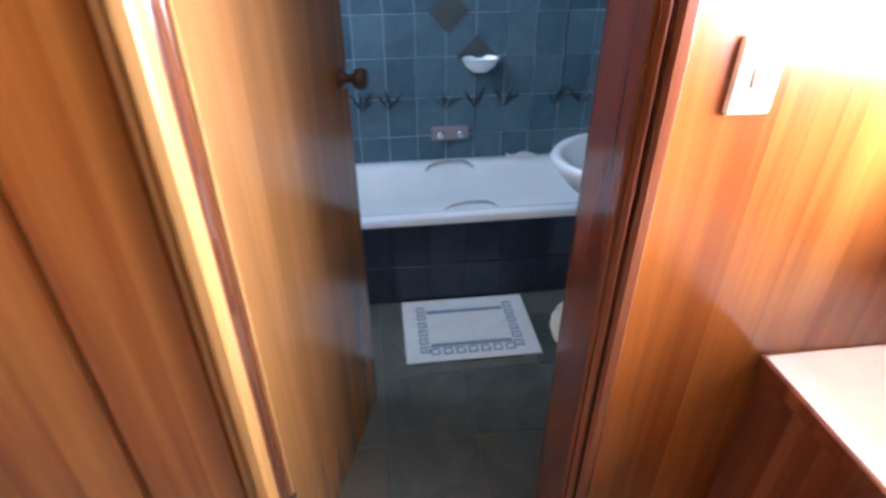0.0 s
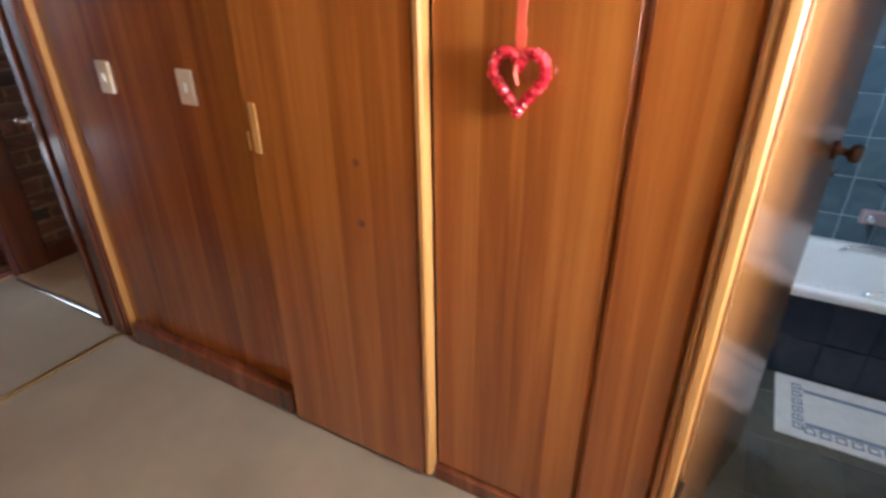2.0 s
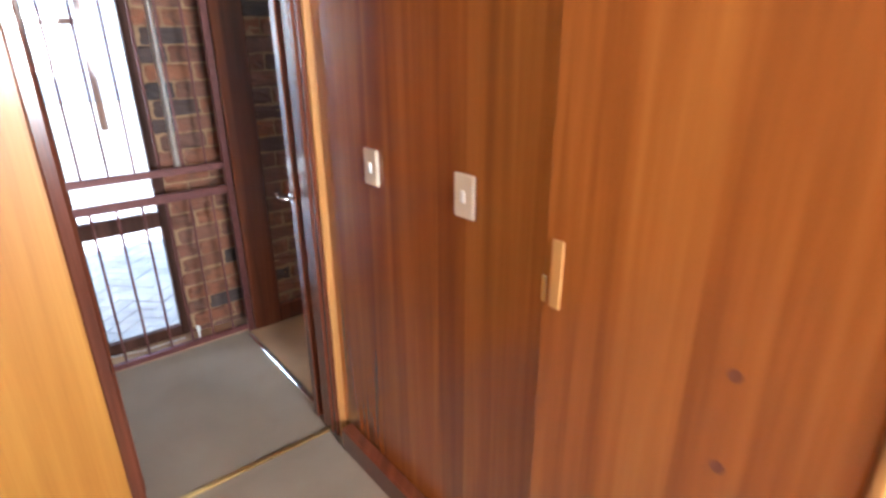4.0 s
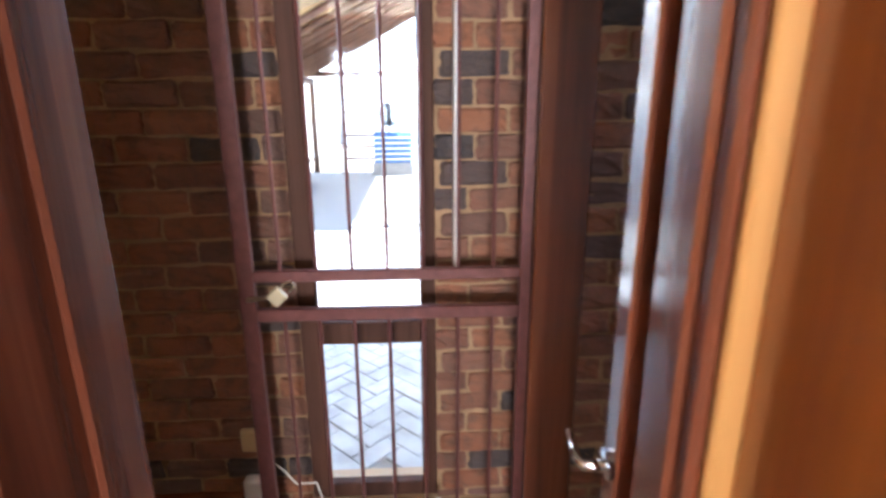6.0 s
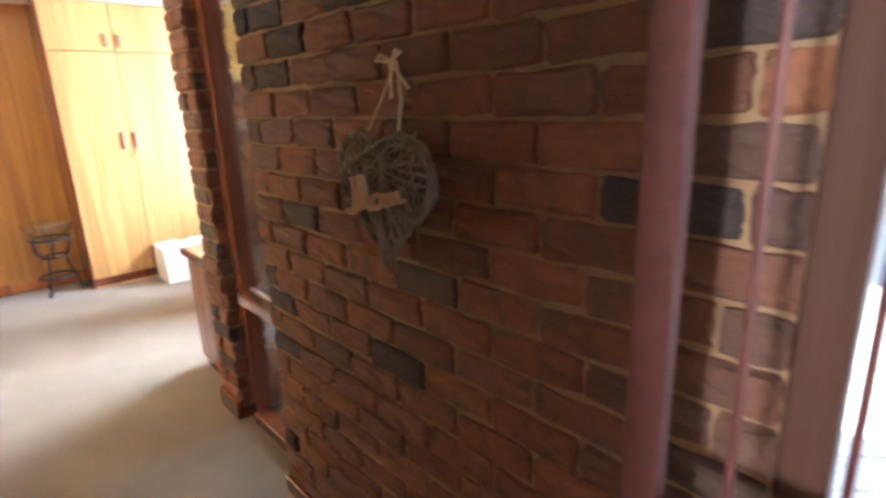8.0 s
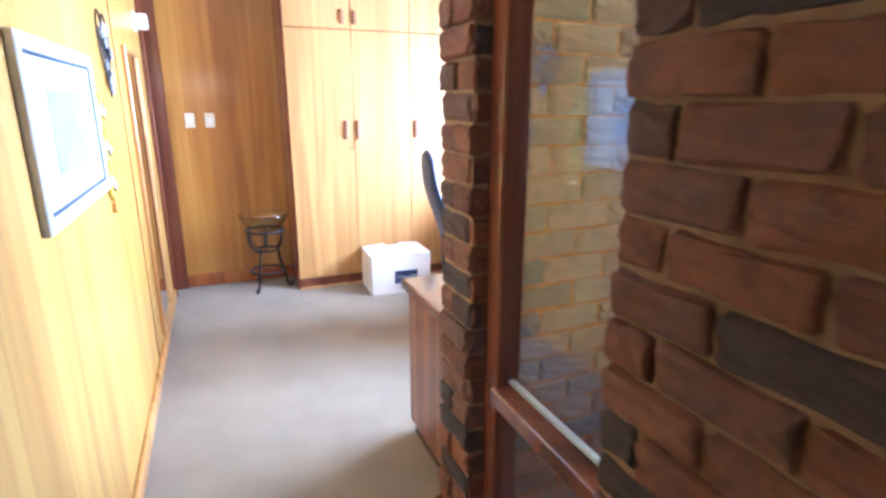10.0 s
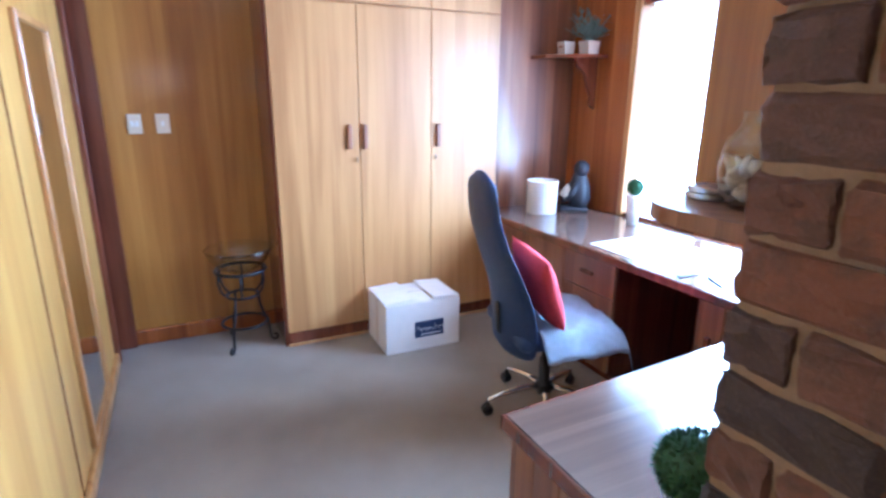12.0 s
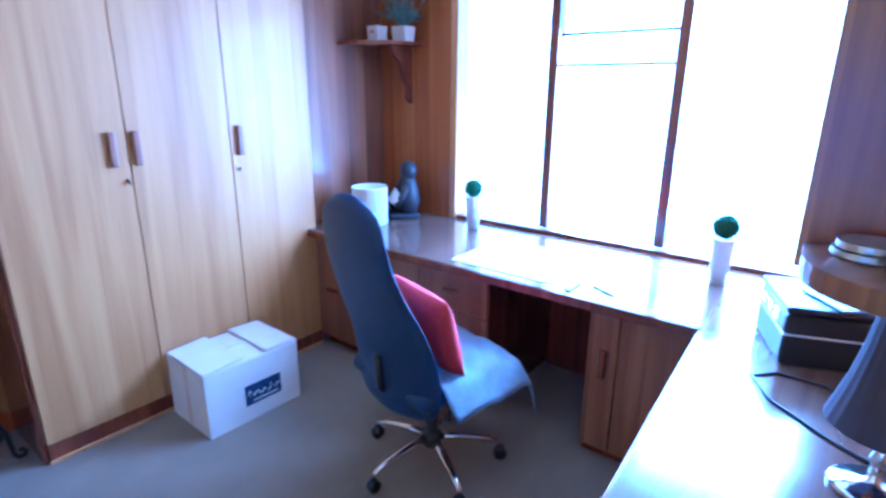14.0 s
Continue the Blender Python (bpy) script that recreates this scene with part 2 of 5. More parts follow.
def bm_lathe(profile, seg=24, bm=None, at=(0, 0, 0), closed=False):
    """Turns a profile of (radius, height) about z."""
    bm = bm or bmesh.new()
    rings = []
    for r, h in profile:
        if r < 1e-5:
            rings.append([bm.verts.new((at[0], at[1], at[2] + h))])
        else:
            rings.append([bm.verts.new((at[0] + r * math.cos(2 * math.pi * k / seg), at[1] + r * math.sin(2 * math.pi * k / seg), at[2] + h)) for k in range(seg)])
    pairs = list(zip(rings, rings[1:])) + ([(rings[-1], rings[0])] if closed else [])
    for a, b in pairs:
        for k in range(seg):
            k2 = (k + 1) % seg
            f = [a[k % len(a)], a[k2 % len(a)], b[k2 % len(b)], b[k % len(b)]]
            f = list(dict.fromkeys(f))
            if len(f) > 2:
                bm.faces.new(f)
    bmesh.ops.recalc_face_normals(bm, faces=bm.faces[:])
    return bm


def bm_tube(points, radius, seg=10, bm=None, closed=False, flat=1.0):
    """A tube along points; radius a number or one for each point."""
    bm = bm or bmesh.new()
    pts = [Vector(p) for p in points]
    n = len(pts)
    rings, up = [], None
    for i, p in enumerate(pts):
        a = pts[(i - 1) % n] if (closed or i) else p
        b = pts[(i + 1) % n] if (closed or i < n - 1) else p
        t = (b - a).normalized()
        if up is None:
            up = Vector((0, 0, 1)) if abs(t.z) < 0.9 else Vector((1, 0, 0))
        s = t.cross(up).normalized()
        up = s.cross(t).normalized()
        r = radius[i] if isinstance(radius, (list, tuple)) else radius
        rings.append([bm.verts.new(p + (s * math.cos(2 * math.pi * k / seg) + up * math.sin(2 * math.pi * k / seg) * flat) * r) for k in range(seg)])
    for i in range(n if closed else n - 1):
        a, b = rings[i], rings[(i + 1) % n]
        for k in range(seg):
            bm.faces.new((a[k], a[(k + 1) % seg], b[(k + 1) % seg], b[k]))
    if not closed:
        bm.faces.new(rings[0][::-1])
        bm.faces.new(rings[-1])
    bmesh.ops.recalc_face_normals(bm, faces=bm.faces[:])
    return bm


def bm_prism(outline, depth, axis="y", bm=None):
    """An outline of (a, b) pairs drawn out along an axis from 0 to depth."""
    bm = bm or bmesh.new()

    def at(a, b, d):
        return {"y": (a, d, b), "x": (d, a, b), "z": (a, b, d)}[axis]
    f0 = [bm.verts.new(at(a, b, 0)) for a, b in outline]
    f1 = [bm.verts.new(at(a, b, depth)) for a, b in outline]
    bm.faces.new(f0)
    bm.faces.new(f1[::-1])
    for i in range(len(f0)):
        j = (i + 1) % len(f0)
        bm.faces.new((f0[i], f0[j], f1[j], f1[i]))
    bmesh.ops.recalc_face_normals(bm, faces=bm.faces[:])
    return bm


def empty(name, m, label="", category="", group="", kind=""):
    e = new(name)
    e.empty_display_size = 0.1
    e.matrix_world = m
    return tagged(e, label, category, group, kind)


def setting(name, lo, hi, material, label, category="wall", bevel=0.0):
    return tagged(link(name, bm_box(lo, hi, bevel), material), label, category, kind="structure")


def shell(name, boxes, material, label, category="wall", bevel=0.0):
    bm = bmesh.new()
    for lo, hi in boxes:
        bm_box(lo, hi, bevel, bm)
    return tagged(link(name, bm, material), label, category, kind="structure")


# ---- the large structure ----
H = 2.45
# floors
setting("floor", (-3.30, -5.45, -0.12), (2.75, 1.26, 0.0), CARPET, "short-pile beige-grey fitted carpet through hall and study", "carpet")
setting("floor_office", (-5.40, -5.45, -0.12), (-3.30, -2.05, 0.0), CARPET, "beige-grey fitted carpet of the study", "carpet")
setting("floor_side_room", (-2.96, 1.26, -0.12), (-1.2, 3.2, 0.004), TANFLOOR, "tan floor of the room beside the lobby", "floor")
setting("floor_threshold_slab", (-3.30, 0.30, 0.0), (-2.97, 1.45, 0.012), TANFLOOR, "tan tiled step between gate and glazed door", "floor")
setting("ceiling", (-5.5, -5.5, H), (2.75, 3.3, H + 0.1), PLASTER, "plain plastered ceiling", "ceiling")

# wall of the red heart, seen from the hall
setting("wall_north_core", (-1.86, 1.262, 0.0), (0.58, 1.34, H), PANEL, "varnished wood wall", "wall")
setting("wall_north_panel", (-1.775, 1.240, 0.0), (-0.70, 1.262, H), PANEL, "glossy red-brown varnished wood wall panel", "wall panel", 0.002)
setting("baseboard_hall", (-1.72, 1.185, 0.0), (-0.72, 1.240, 0.11), FRAME, "dark stained wooden skirting with a rounded top", "skirting", 0.008)
sl = empty("sliding_cupboard_door", pose(-0.41, 1.175, 0.0), "tall varnished wooden cupboard door with a recessed pull", "cupboard door")
part("leaf", bm_box((-0.285, 0.0, 0.012), (0.306, 0.035, 2.1), 0.006), PANEL, sl)
part("pull_recess", bm_box((-0.262, -0.0035, 1.095), (-0.234, 0.004, 1.245), 0.002), LIPPING, sl, "pale wooden finger pull")
part("latch_plate", bm_box((-0.283, -0.003, 1.10), (-0.272, 0.004, 1.16), 0.001), CHROME, sl, "small bright latch plate")
part("plug", bm_lathe([(0, 0), (0.012, 0), (0.012, 0.0035), (0, 0.0035)], 14), FRAME, sl, "dark round wood plug").matrix_local = pose(0.115, 0.0015, 1.12, 90)
part("plug", bm_lathe([(0, 0), (0.012, 0), (0.012, 0.0035), (0, 0.0035)], 14), FRAME, sl, "dark round wood plug").matrix_local = pose(0.118, 0.0015, 0.94, 90)
setting("trim_strip", (-0.102, 1.168, 0.03), (-0.078, 1.215, H), LIPPING, "pale wooden cover strip up the wall", "trim", 0.006)
setting("wall_heart_panel", (-0.078, 1.205, 0.06), (0.398, 1.262, H), PANEL, "glossy red-brown varnished wood wall panel", "wall panel", 0.012)
setting("wall_narrow_panel", (0.400, 1.198, 0.06), (0.596, 1.262, H), PANEL, "narrow varnished wood panel beside the bathroom door", "wall panel", 0.012)
setting("baseboard_heart", (-0.078, 1.19, 0.0), (0.596, 1.262, 0.06), FRAME, "dark stained plinth under the panels", "skirting", 0.004)

# bathroom door frame
shell("door_frame_bathroom", [((0.640, 1.215, 0.0), (0.652, 1.262, 2.06)), ((0.60, 1.262, 0.0), (0.652, 1.36, 2.06)), ((1.285, 1.20, 0.0), (1.317, 1.36, 2.06)), ((0.640, 1.20, 2.06), (1.317, 1.36, 2.09))], FRAME, "dark stained wooden door frame of the bathroom", "door frame", 0.004)
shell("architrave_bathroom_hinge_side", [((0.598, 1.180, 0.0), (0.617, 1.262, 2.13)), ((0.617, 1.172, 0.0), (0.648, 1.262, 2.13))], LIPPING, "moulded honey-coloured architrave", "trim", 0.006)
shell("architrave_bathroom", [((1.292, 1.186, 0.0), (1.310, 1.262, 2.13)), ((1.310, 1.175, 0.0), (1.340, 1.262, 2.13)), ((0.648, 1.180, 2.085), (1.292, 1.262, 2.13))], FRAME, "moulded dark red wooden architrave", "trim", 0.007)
setting("threshold_bathroom", (0.652, 1.20, 0.0), (1.285, 1.246, 0.012), LIPPING, "worn honey-coloured wooden threshold", "threshold", 0.003)
setting("wall_north_east", (1.340, 1.225, 0.0), (2.75, 1.34, H), PANEL, "sunlit varnished wood wall beside the bathroom door", "wall panel")
setting("wall_over_bathroom_door", (0.58, 1.225, 2.13), (1.335, 1.34, H), PANEL, "varnished wood over the door", "wall panel")
# rest of the hall
shell("wall_east", [((2.1, -2.3, 0.0), (2.25, -0.1, H)), ((2.1, -0.1, 0.0), (2.25, 1.224, 1.12)), ((2.1, -0.1, 2.1), (2.25, 1.224, H))], PANEL, "varnished wooden wall with the hall window", "wall")
setting("wall_south", (-1.86, -2.4, 0.0), (2.75, -2.3, H), GOLDEN, "golden veneered wall of the hall", "wall")
# wall between hall and lobby, panelled towards the corridor
shell("wall_corridor", [((-2.12, -5.08, 0.0), (-1.90, 0.43, H)), ((-2.12, 0.43, 2.06), (-1.90, 1.20, H))], GOLDEN, "long golden veneered corridor wall", "wall panel", 0.002)
shell("wall_hall_west", [((-1.90, -2.3, 0.0), (-1.86, 0.43, H)), ((-1.90, 0.43, 2.06), (-1.86, 1.26, H))], BACKWALL, "varnished wooden wall of the hall", "wall")
shell("door_frame_lobby", [((-2.135, 0.43, 0.0), (-1.845, 0.472, 2.05)), ((-2.135, 0.43, 2.05), (-1.845, 1.215, 2.09)), ((-2.02, 0.472, 0.0), (-1.99, 0.486, 2.05))], FRAME, "dark red wooden frame of the doorway into the lobby", "door frame", 0.006)
shell("door_post_lobby", [((-1.905, 1.196, 0.0), (-1.822, 1.262, 2.06)), ((-1.820, 1.203, 0.0), (-1.792, 1.262, 2.06)), ((-1.955, 1.22, 0.0), (-1.905, 1.34, 2.06))], FRAME, "dark red wooden door post", "door frame", 0.006)
shell("architrave_lobby", [((-1.790, 1.214, 0.0), (-1.776, 1.262, 2.1))], LIPPING, "moulded honey-coloured architrave", "trim", 0.004)
setting("threshold_lobby", (-1.872, 0.472, 0.0), (-1.848, 1.196, 0.008), BRASS, "narrow brass carpet strip across the doorway", "threshold", 0.002)
setting("threshold_side_room", (-2.90, 1.228, 0.0), (-2.056, 1.246, 0.009), CHROME, "bright metal carpet strip", "threshold", 0.002)
# room beside the lobby
# the high slot in the far wall is added for the fill lamp
shell("wall_side_room", [((-1.3, 1.34, 0.0), (-1.2, 3.2, H)), ((-3.1, 3.2, 0.0), (-2.8, 3.3, H)), ((-1.8, 3.2, 0.0), (-1.2, 3.3, H)), ((-2.8, 3.2, 0.0), (-1.8, 3.3, 1.7)), ((-2.8, 3.2, 2.05), (-1.8, 3.3, H)), ((-2.955, 1.262, 2.06), (-1.86, 1.34, H)), ((-1.905, 1.262, 0), (-1.86, 1.34, 2.06))], PLASTER, "plain wall of the side room", "wall")

# study
setting("wall_office_back", (-3.2, -5.45, 0.0), (-2.0, -5.33, H), BACKWALL, "golden-brown veneered back wall of the study", "wall panel")
setting("wall_office_back_rest", (-5.4, -5.45, 0.0), (-3.2, -5.36, H), PLASTER, "plain wall behind the cupboards", "wall")
setting("trim_back_wall", (-2.225, -5.33, 0.0), (-2.13, -5.28, H), FRAME, "dark brown post in the corner of the study", "trim", 0.005)
setting("baseboard_office", (-3.083, -5.33, 0.0), (-2.15, -5.308, 0.10), PANEL, "red-brown wooden skirting", "skirting", 0.006)
setting("wall_office_alcove", (-5.28, -5.36, 0.0), (-4.568, -5.01, H), PARQUET, "wall of dark and light vertical timber boards", "wall panel")
setting("wall_corridor_end", (-2.13, -5.36, 0.0), (-1.90, -5.14, H), FRAME, "dark brown wooden door at the end of the corridor", "wall panel")
setting("trim_corridor_end", (-2.15, -5.14, 0.0), (-1.90, -5.08, H), FRAME, "dark brown corner post", "trim", 0.006)
setting("baseboard_corridor", (-2.143, -5.08, 0.0), (-2.12, 0.42, 0.075), LIPPING, "honey-coloured wooden skirting", "skirting", 0.006)
WY0, WY1, WZ0, WZ1 = -4.44, -2.35, 0.762, 2.15
shell("wall_office_west", [((-5.42, -5.36, 0.0), (-5.28, WY0, H)), ((-5.42, WY1, 0.0), (-5.28, -1.88, H)), ((-5.42, WY0, 0.0), (-5.28, WY1, WZ0)), ((-5.42, WY0, WZ1), (-5.28, WY1, H))], PANEL, "pinkish-brown wooden wall round the study window", "wall panel")
w_north = setting("wall_office_north", (-5.42, -2.08, 0.0), (-3.337, -1.892, H), PANEL, "varnished wooden wall behind the desk", "wall panel")


# ---- brick walls: bricks stand proud of recessed mortar ----
CH, BL = 0.0865, 0.232
brick_meshes = []
for k in range(7):
    rnd = random.Random(50 + k)
    b = bm_box((-0.05, -0.112, -0.0396), (0.0, 0.112, 0.0396), 0.013, segs=2)
    bmesh.ops.subdivide_edges(b, edges=[e for e in b.edges if max(v.co.x for v in e.verts) > -0.03 and e.calc_length() > 0.03], cuts=2, use_grid_fill=True)
    for v in b.verts:
        v.co += Vector((rnd.uniform(-0.006, 0.004), rnd.uniform(-0.005, 0.004), rnd.uniform(-0.005, 0.004)))
    me = bpy.data.meshes.new("brick")
    b.normal_update()
    b.to_mesh(me)
    b.free()
    me.materials.append(BRICK)
    brick_meshes.append(me)


def brick_face(wall, m, width, z0, z1, skip=(), seed=1, limit=300, half_ends=True):
    """Lays stretcher courses on a face that lies in y-z of m and looks along its +x; skip holds (y0, y1, z0, z1) openings."""
    rnd = random.Random(seed)
    laid = []
    rows = int((z1 - z0) / CH)
    for r in range(rows):
        zc = z0 + (r + 0.5) * CH
        off = (-0.135 if r % 2 else -0.02) + rnd.uniform(-0.012, 0.012)
        y = off
        while y < width:
            spans = [(max(y + 0.004, 0.0), min(y + BL - 0.006, width))]
            for (a, b2, c, d) in skip:
                if c < zc < d:
                    nxt = []
                    for s0, s1 in spans:
                        if s1 <= a or s0 >= b2:
                            nxt.append((s0, s1))
                        else:
                            if a - s0 > 0.03:
                                nxt.append((s0, a))
                            if s1 - b2 > 0.03:
                                nxt.append((b2, s1))
                    spans = nxt
            for s0, s1 in spans:
                if s1 - s0 > 0.03:
                    laid.append(((s0 + s1) / 2, zc, (s1 - s0) / 0.222, rnd.randrange(7), rnd.uniform(-0.006, 0.005), rnd.uniform(-1.2, 1.2)))
            y += BL
    for (yc, zc, sy, k, dx, tilt) in laid[:limit]:
        o = bpy.data.objects.new("brick", brick_meshes[k])
        scene.collection.objects.link(o)
        o.parent = wall
        o.matrix_world = m @ pose(dx, yc, zc, tilt, 0, 0) @ Matrix.Diagonal((1, sy, 1, 1))
    if len(laid) > limit:
        verts, faces = [], []
        for (yc, zc, sy, k, dx, tilt) in laid[limit:]:
            mm = m @ pose(dx, yc, zc, tilt, 0, 0) @ Matrix.Diagonal((1, sy, 1, 1))
            base = len(verts)
            verts += [tuple(mm @ v.co) for v in brick_meshes[k].vertices]
            faces += [[base + i for i in p.vertices] for p in brick_meshes[k].polygons]
        me = bpy.data.meshes.new("brickwork")
        me.from_pydata(verts, [], faces)
        me.materials.append(BRICK_REST)
        o = new("brickwork", me)
        o.parent = wall
        o["kind"] = "stuff"


OPY0, OPY1, OPZ = 0.498, 0.985, 2.12
w_mom = shell("wall_brick", [((-3.28, -1.19, 0.0), (-3.133, OPY0, H)), ((-3.28, OPY1, 0.0), (-3.133, 1.45, H)), ((-3.28, OPY0, OPZ), (-3.133, OPY1, H))], MORTAR, "rough red-brown face brick wall with tan mortar", "brick wall")
w_right = setting("wall_brick_side_room", (-3.10, 1.45, 0.0), (-2.959, 3.2, H), MORTAR, "red-brown face brick wall of the side room", "brick wall")
w_pier = setting("brick_pier", (-3.335, -2.072, 0.0), (-3.193, -1.872, H), MORTAR, "red-brown face brick pier at the study corner", "brick pier")
setting("baseboard_brick_wall", (-3.133, -1.20, 0.0), (-3.10, 0.36, 0.07), FRAME, "dark red wooden skirting under the bricks", "skirting", 0.006)
setting("baseboard_pier", (-3.193, -2.08, 0.0), (-3.159, -1.855, 0.11), FRAME, "dark red wooden skirting round the pier", "skirting", 0.006)
setting("baseboard_side_room", (-2.964, 1.45, 0.0), (-2.935, 3.2, 0.12), FRAME, "red-brown wooden skirting", "skirting", 0.006)
setting("gate_side_post", (-3.05, 1.286, 0.0), (-2.93, 1.452, H), FRAME, "broad reddish wooden post beside the gate", "door frame", 0.006)

# glazed outer door in its narrow opening
# darker, duller copy of the frame wood: the shade on the door is in its colour
DOORWOOD = wood("shade_darkened_door_wood", (0.035, 0.016, 0.012), (0.06, 0.027, 0.019), (0.09, 0.042, 0.028), 0.4, 0.6, coat=0.0)
DOORWOOD.node_tree.nodes["Principled BSDF"].inputs["Specular IOR Level"].default_value = 0.12
gd = empty("glazed_door", pose(-3.15, 0.7415, 0.0), "narrow glazed outer door, wooden stiles and rails coloured dark for shade", "door")
part("stile", bm_box((-0.03, -0.2435, 0.012), (0.018, -0.178, 2.11), 0.005), DOORWOOD, gd)
part("stile", bm_box((-0.03, 0.188, 0.012), (0.018, 0.2435, 2.11), 0.005), DOORWOOD, gd)
part("lock_rail", bm_box((-0.028, -0.178, 0.677), (0.016, 0.188, 0.761), 0.004), DOORWOOD, gd)
part("bottom_rail", bm_box((-0.028, -0.178, 0.012), (0.016, 0.188, 0.075), 0.004), DOORWOOD, gd)
part("top_rail", bm_box((-0.028, -0.178, 2.03), (0.016, 0.188, 2.11), 0.004), DOORWOOD, gd)
for a, b in ((0.075, 0.677), (0.761, 2.03)):
    p = part("pane", bm_box((-0.008, -0.178, a), (-0.004, 0.188, b)), GLASS, gd)
    p.visible_shadow = False

# tall side window between the brick wall and the pier
sw = empty("window_1", pose(-3.265, -1.495, 0.0), "tall narrow side window in a red-brown wooden frame", "window", kind="structure")
part("stile", bm_box((-0.05, -0.362, 0.0), (0.03, -0.28, H), 0.006), FRAME, sw)
part("stile", bm_box((-0.04, 0.278, 0.0), (0.0, 0.295, H), 0.003), FRAME, sw)
part("mid_rail", bm_box((-0.04, -0.28, 0.645), (0.05, 0.278, 0.70), 0.005), FRAME, sw)
part("bottom_rail", bm_box((-0.04, -0.28, 0.0), (0.05, 0.278, 0.06), 0.005), FRAME, sw)
part("sill_bead", bm_box((-0.03, -0.28, 0.70), (-0.0125, 0.278, 0.71)), WHITE, sw, "thin white putty bead")
for a, b in ((0.06, 0.645), (0.71, H)):
    p = part("pane", bm_box((-0.012, -0.28, a), (-0.008, 0.278, b)), GLASS, sw)
    p.visible_shadow = False

# study window
ow = empty("window_2", pose(-5.35, -3.395, 0.0), "wide study window with wooden mullions, glaring daylight outside", "window", kind="structure")
fy = WY0 + 3.395
# this jamb's paler wood puts the sunlight on it into the colour
part("frame_side", bm_box((-0.05, fy, WZ0), (0.075, fy + 0.05, WZ1), 0.005), LIPPING, ow, "window jamb in paler wood that paints in sunlight")
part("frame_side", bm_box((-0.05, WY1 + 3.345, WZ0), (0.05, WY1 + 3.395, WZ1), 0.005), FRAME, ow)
part("head", bm_box((-0.05, fy, WZ1 - 0.05), (0.05, WY1 + 3.395, WZ1 - 0.001), 0.005), FRAME, ow)
part("sill", bm_box((-0.05, fy, WZ0 - 0.0), (0.06, WY1 + 3.395, WZ0 + 0.022), 0.005), FRAME, ow)
for my in (-3.785, -3.135):
    part("mullion", bm_box((-0.03, my + 3.395 - 0.028, WZ0 + 0.03), (0.045, my + 3.395 + 0.028, WZ1 - 0.05), 0.005), FRAME, ow)
for z in (1.672, 1.824):
    part("glazing_bar", bm_box((-0.012, -3.757 + 3.395, z), (0.012, -3.163 + 3.395, z + 0.014), 0.002), BLACK, ow, "thin dark glazing bar")
edges = [WY0 + 0.05, -3.813, -3.757, -3.163, -3.107, WY1 - 0.05]
for a, b in zip(edges[::2], edges[1::2]):
    p = part("pane", bm_box((-0.004, a + 3.395, WZ0 + 0.03), (0.0, b + 3.395, WZ1 - 0.05)), GLASS, ow)
    p.visible_shadow = False
# hall window
hw = empty("window_3", pose(2.17, 0.56, 0.14), "plain hall window", "window", kind="structure")
part("frame", bm_box((-0.04, -0.65, 0.98), (0.04, 0.65, 1.03), 0.004), FRAME, hw)
part("frame", bm_box((-0.04, -0.65, 1.91), (0.04, 0.65, 1.955), 0.004), FRAME, hw)
part("mullion", bm_box((-0.03, -0.025, 1.03), (0.03, 0.025, 1.91), 0.004), FRAME, hw)


# ---- bathroom ----
shell("wall_bathroom", [((0.0, 1.34, 0.0), (0.1, 1.8, H)), ((0.0, 2.5, 0.0), (0.1, 3.1, H)), ((0.0, 1.8, 0.0), (0.1, 2.5, 1.6)), ((0.0, 1.8, 2.1), (0.1, 2.5, H)), ((2.35, 1.34, 0.0), (2.45, 3.1, H)), ((0.1, 1.34, 0.0), (0.64, 1.36, H)), ((1.318, 1.34, 0.0), (2.35, 1.36, H)), ((0.64, 1.34, 2.09), (1.318, 1.36, H))], GROUT, "plain bathroom wall", "wall")
setting("floor_bathroom", (0.0, 1.335, -0.12), (2.45, 3.1, -0.004), DARKGROUT, "grout bed of the bathroom floor", "floor")
setting("floor_bathroom_doorway", (0.652, 1.246, -0.1), (1.285, 1.3385, 0.003), FLOORTILE, "dark sage tiles in the bathroom doorway", "floor")
w_tiles = setting("wall_bathroom_back", (0.0, 2.986, 0.0), (2.45, 3.1, H), GROUT, "bathroom wall of glossy blue tiles with pale grout", "tiled wall")


# ---- things: hall ----
IVORY = paint("ivory_plastic", (0.66, 0.57, 0.43), 0.38, vary=0.05)


def switch_plate(name, m, label, rockers=1):
    e = empty(name, m, label, "light switch", "light switches on the wooden walls")
    part("plate", bm_box((-0.037, -0.012, -0.057), (0.037, 0.0, 0.057), 0.004), IVORY, e)
    for k in range(rockers):
        c = (k - (rockers - 1) / 2) * 0.024
        part("rocker", bm_box((c - 0.009, -0.017, -0.016), (c + 0.009, -0.011, 0.016), 0.002), ENAMEL, e)
    return e


switch_plate("light_switch", pose(-1.442, 1.240, 1.25), "cream single light switch on varnished wood")
switch_plate("light_switch", pose(-1.007, 1.240, 1.25), "cream single light switch beside a cupboard door")
switch_plate("light_switch", pose(1.474, 1.225, 1.272), "white light switch beside the bathroom door")
switch_plate("light_switch", pose(-2.375, -5.33, 1.37, 0, 0, 180), "white two-gang light switch on golden veneer", 2)
switch_plate("light_switch", pose(-2.522, -5.33, 1.37, 0, 0, 180), "cream blank switch plate on golden veneer", 1)


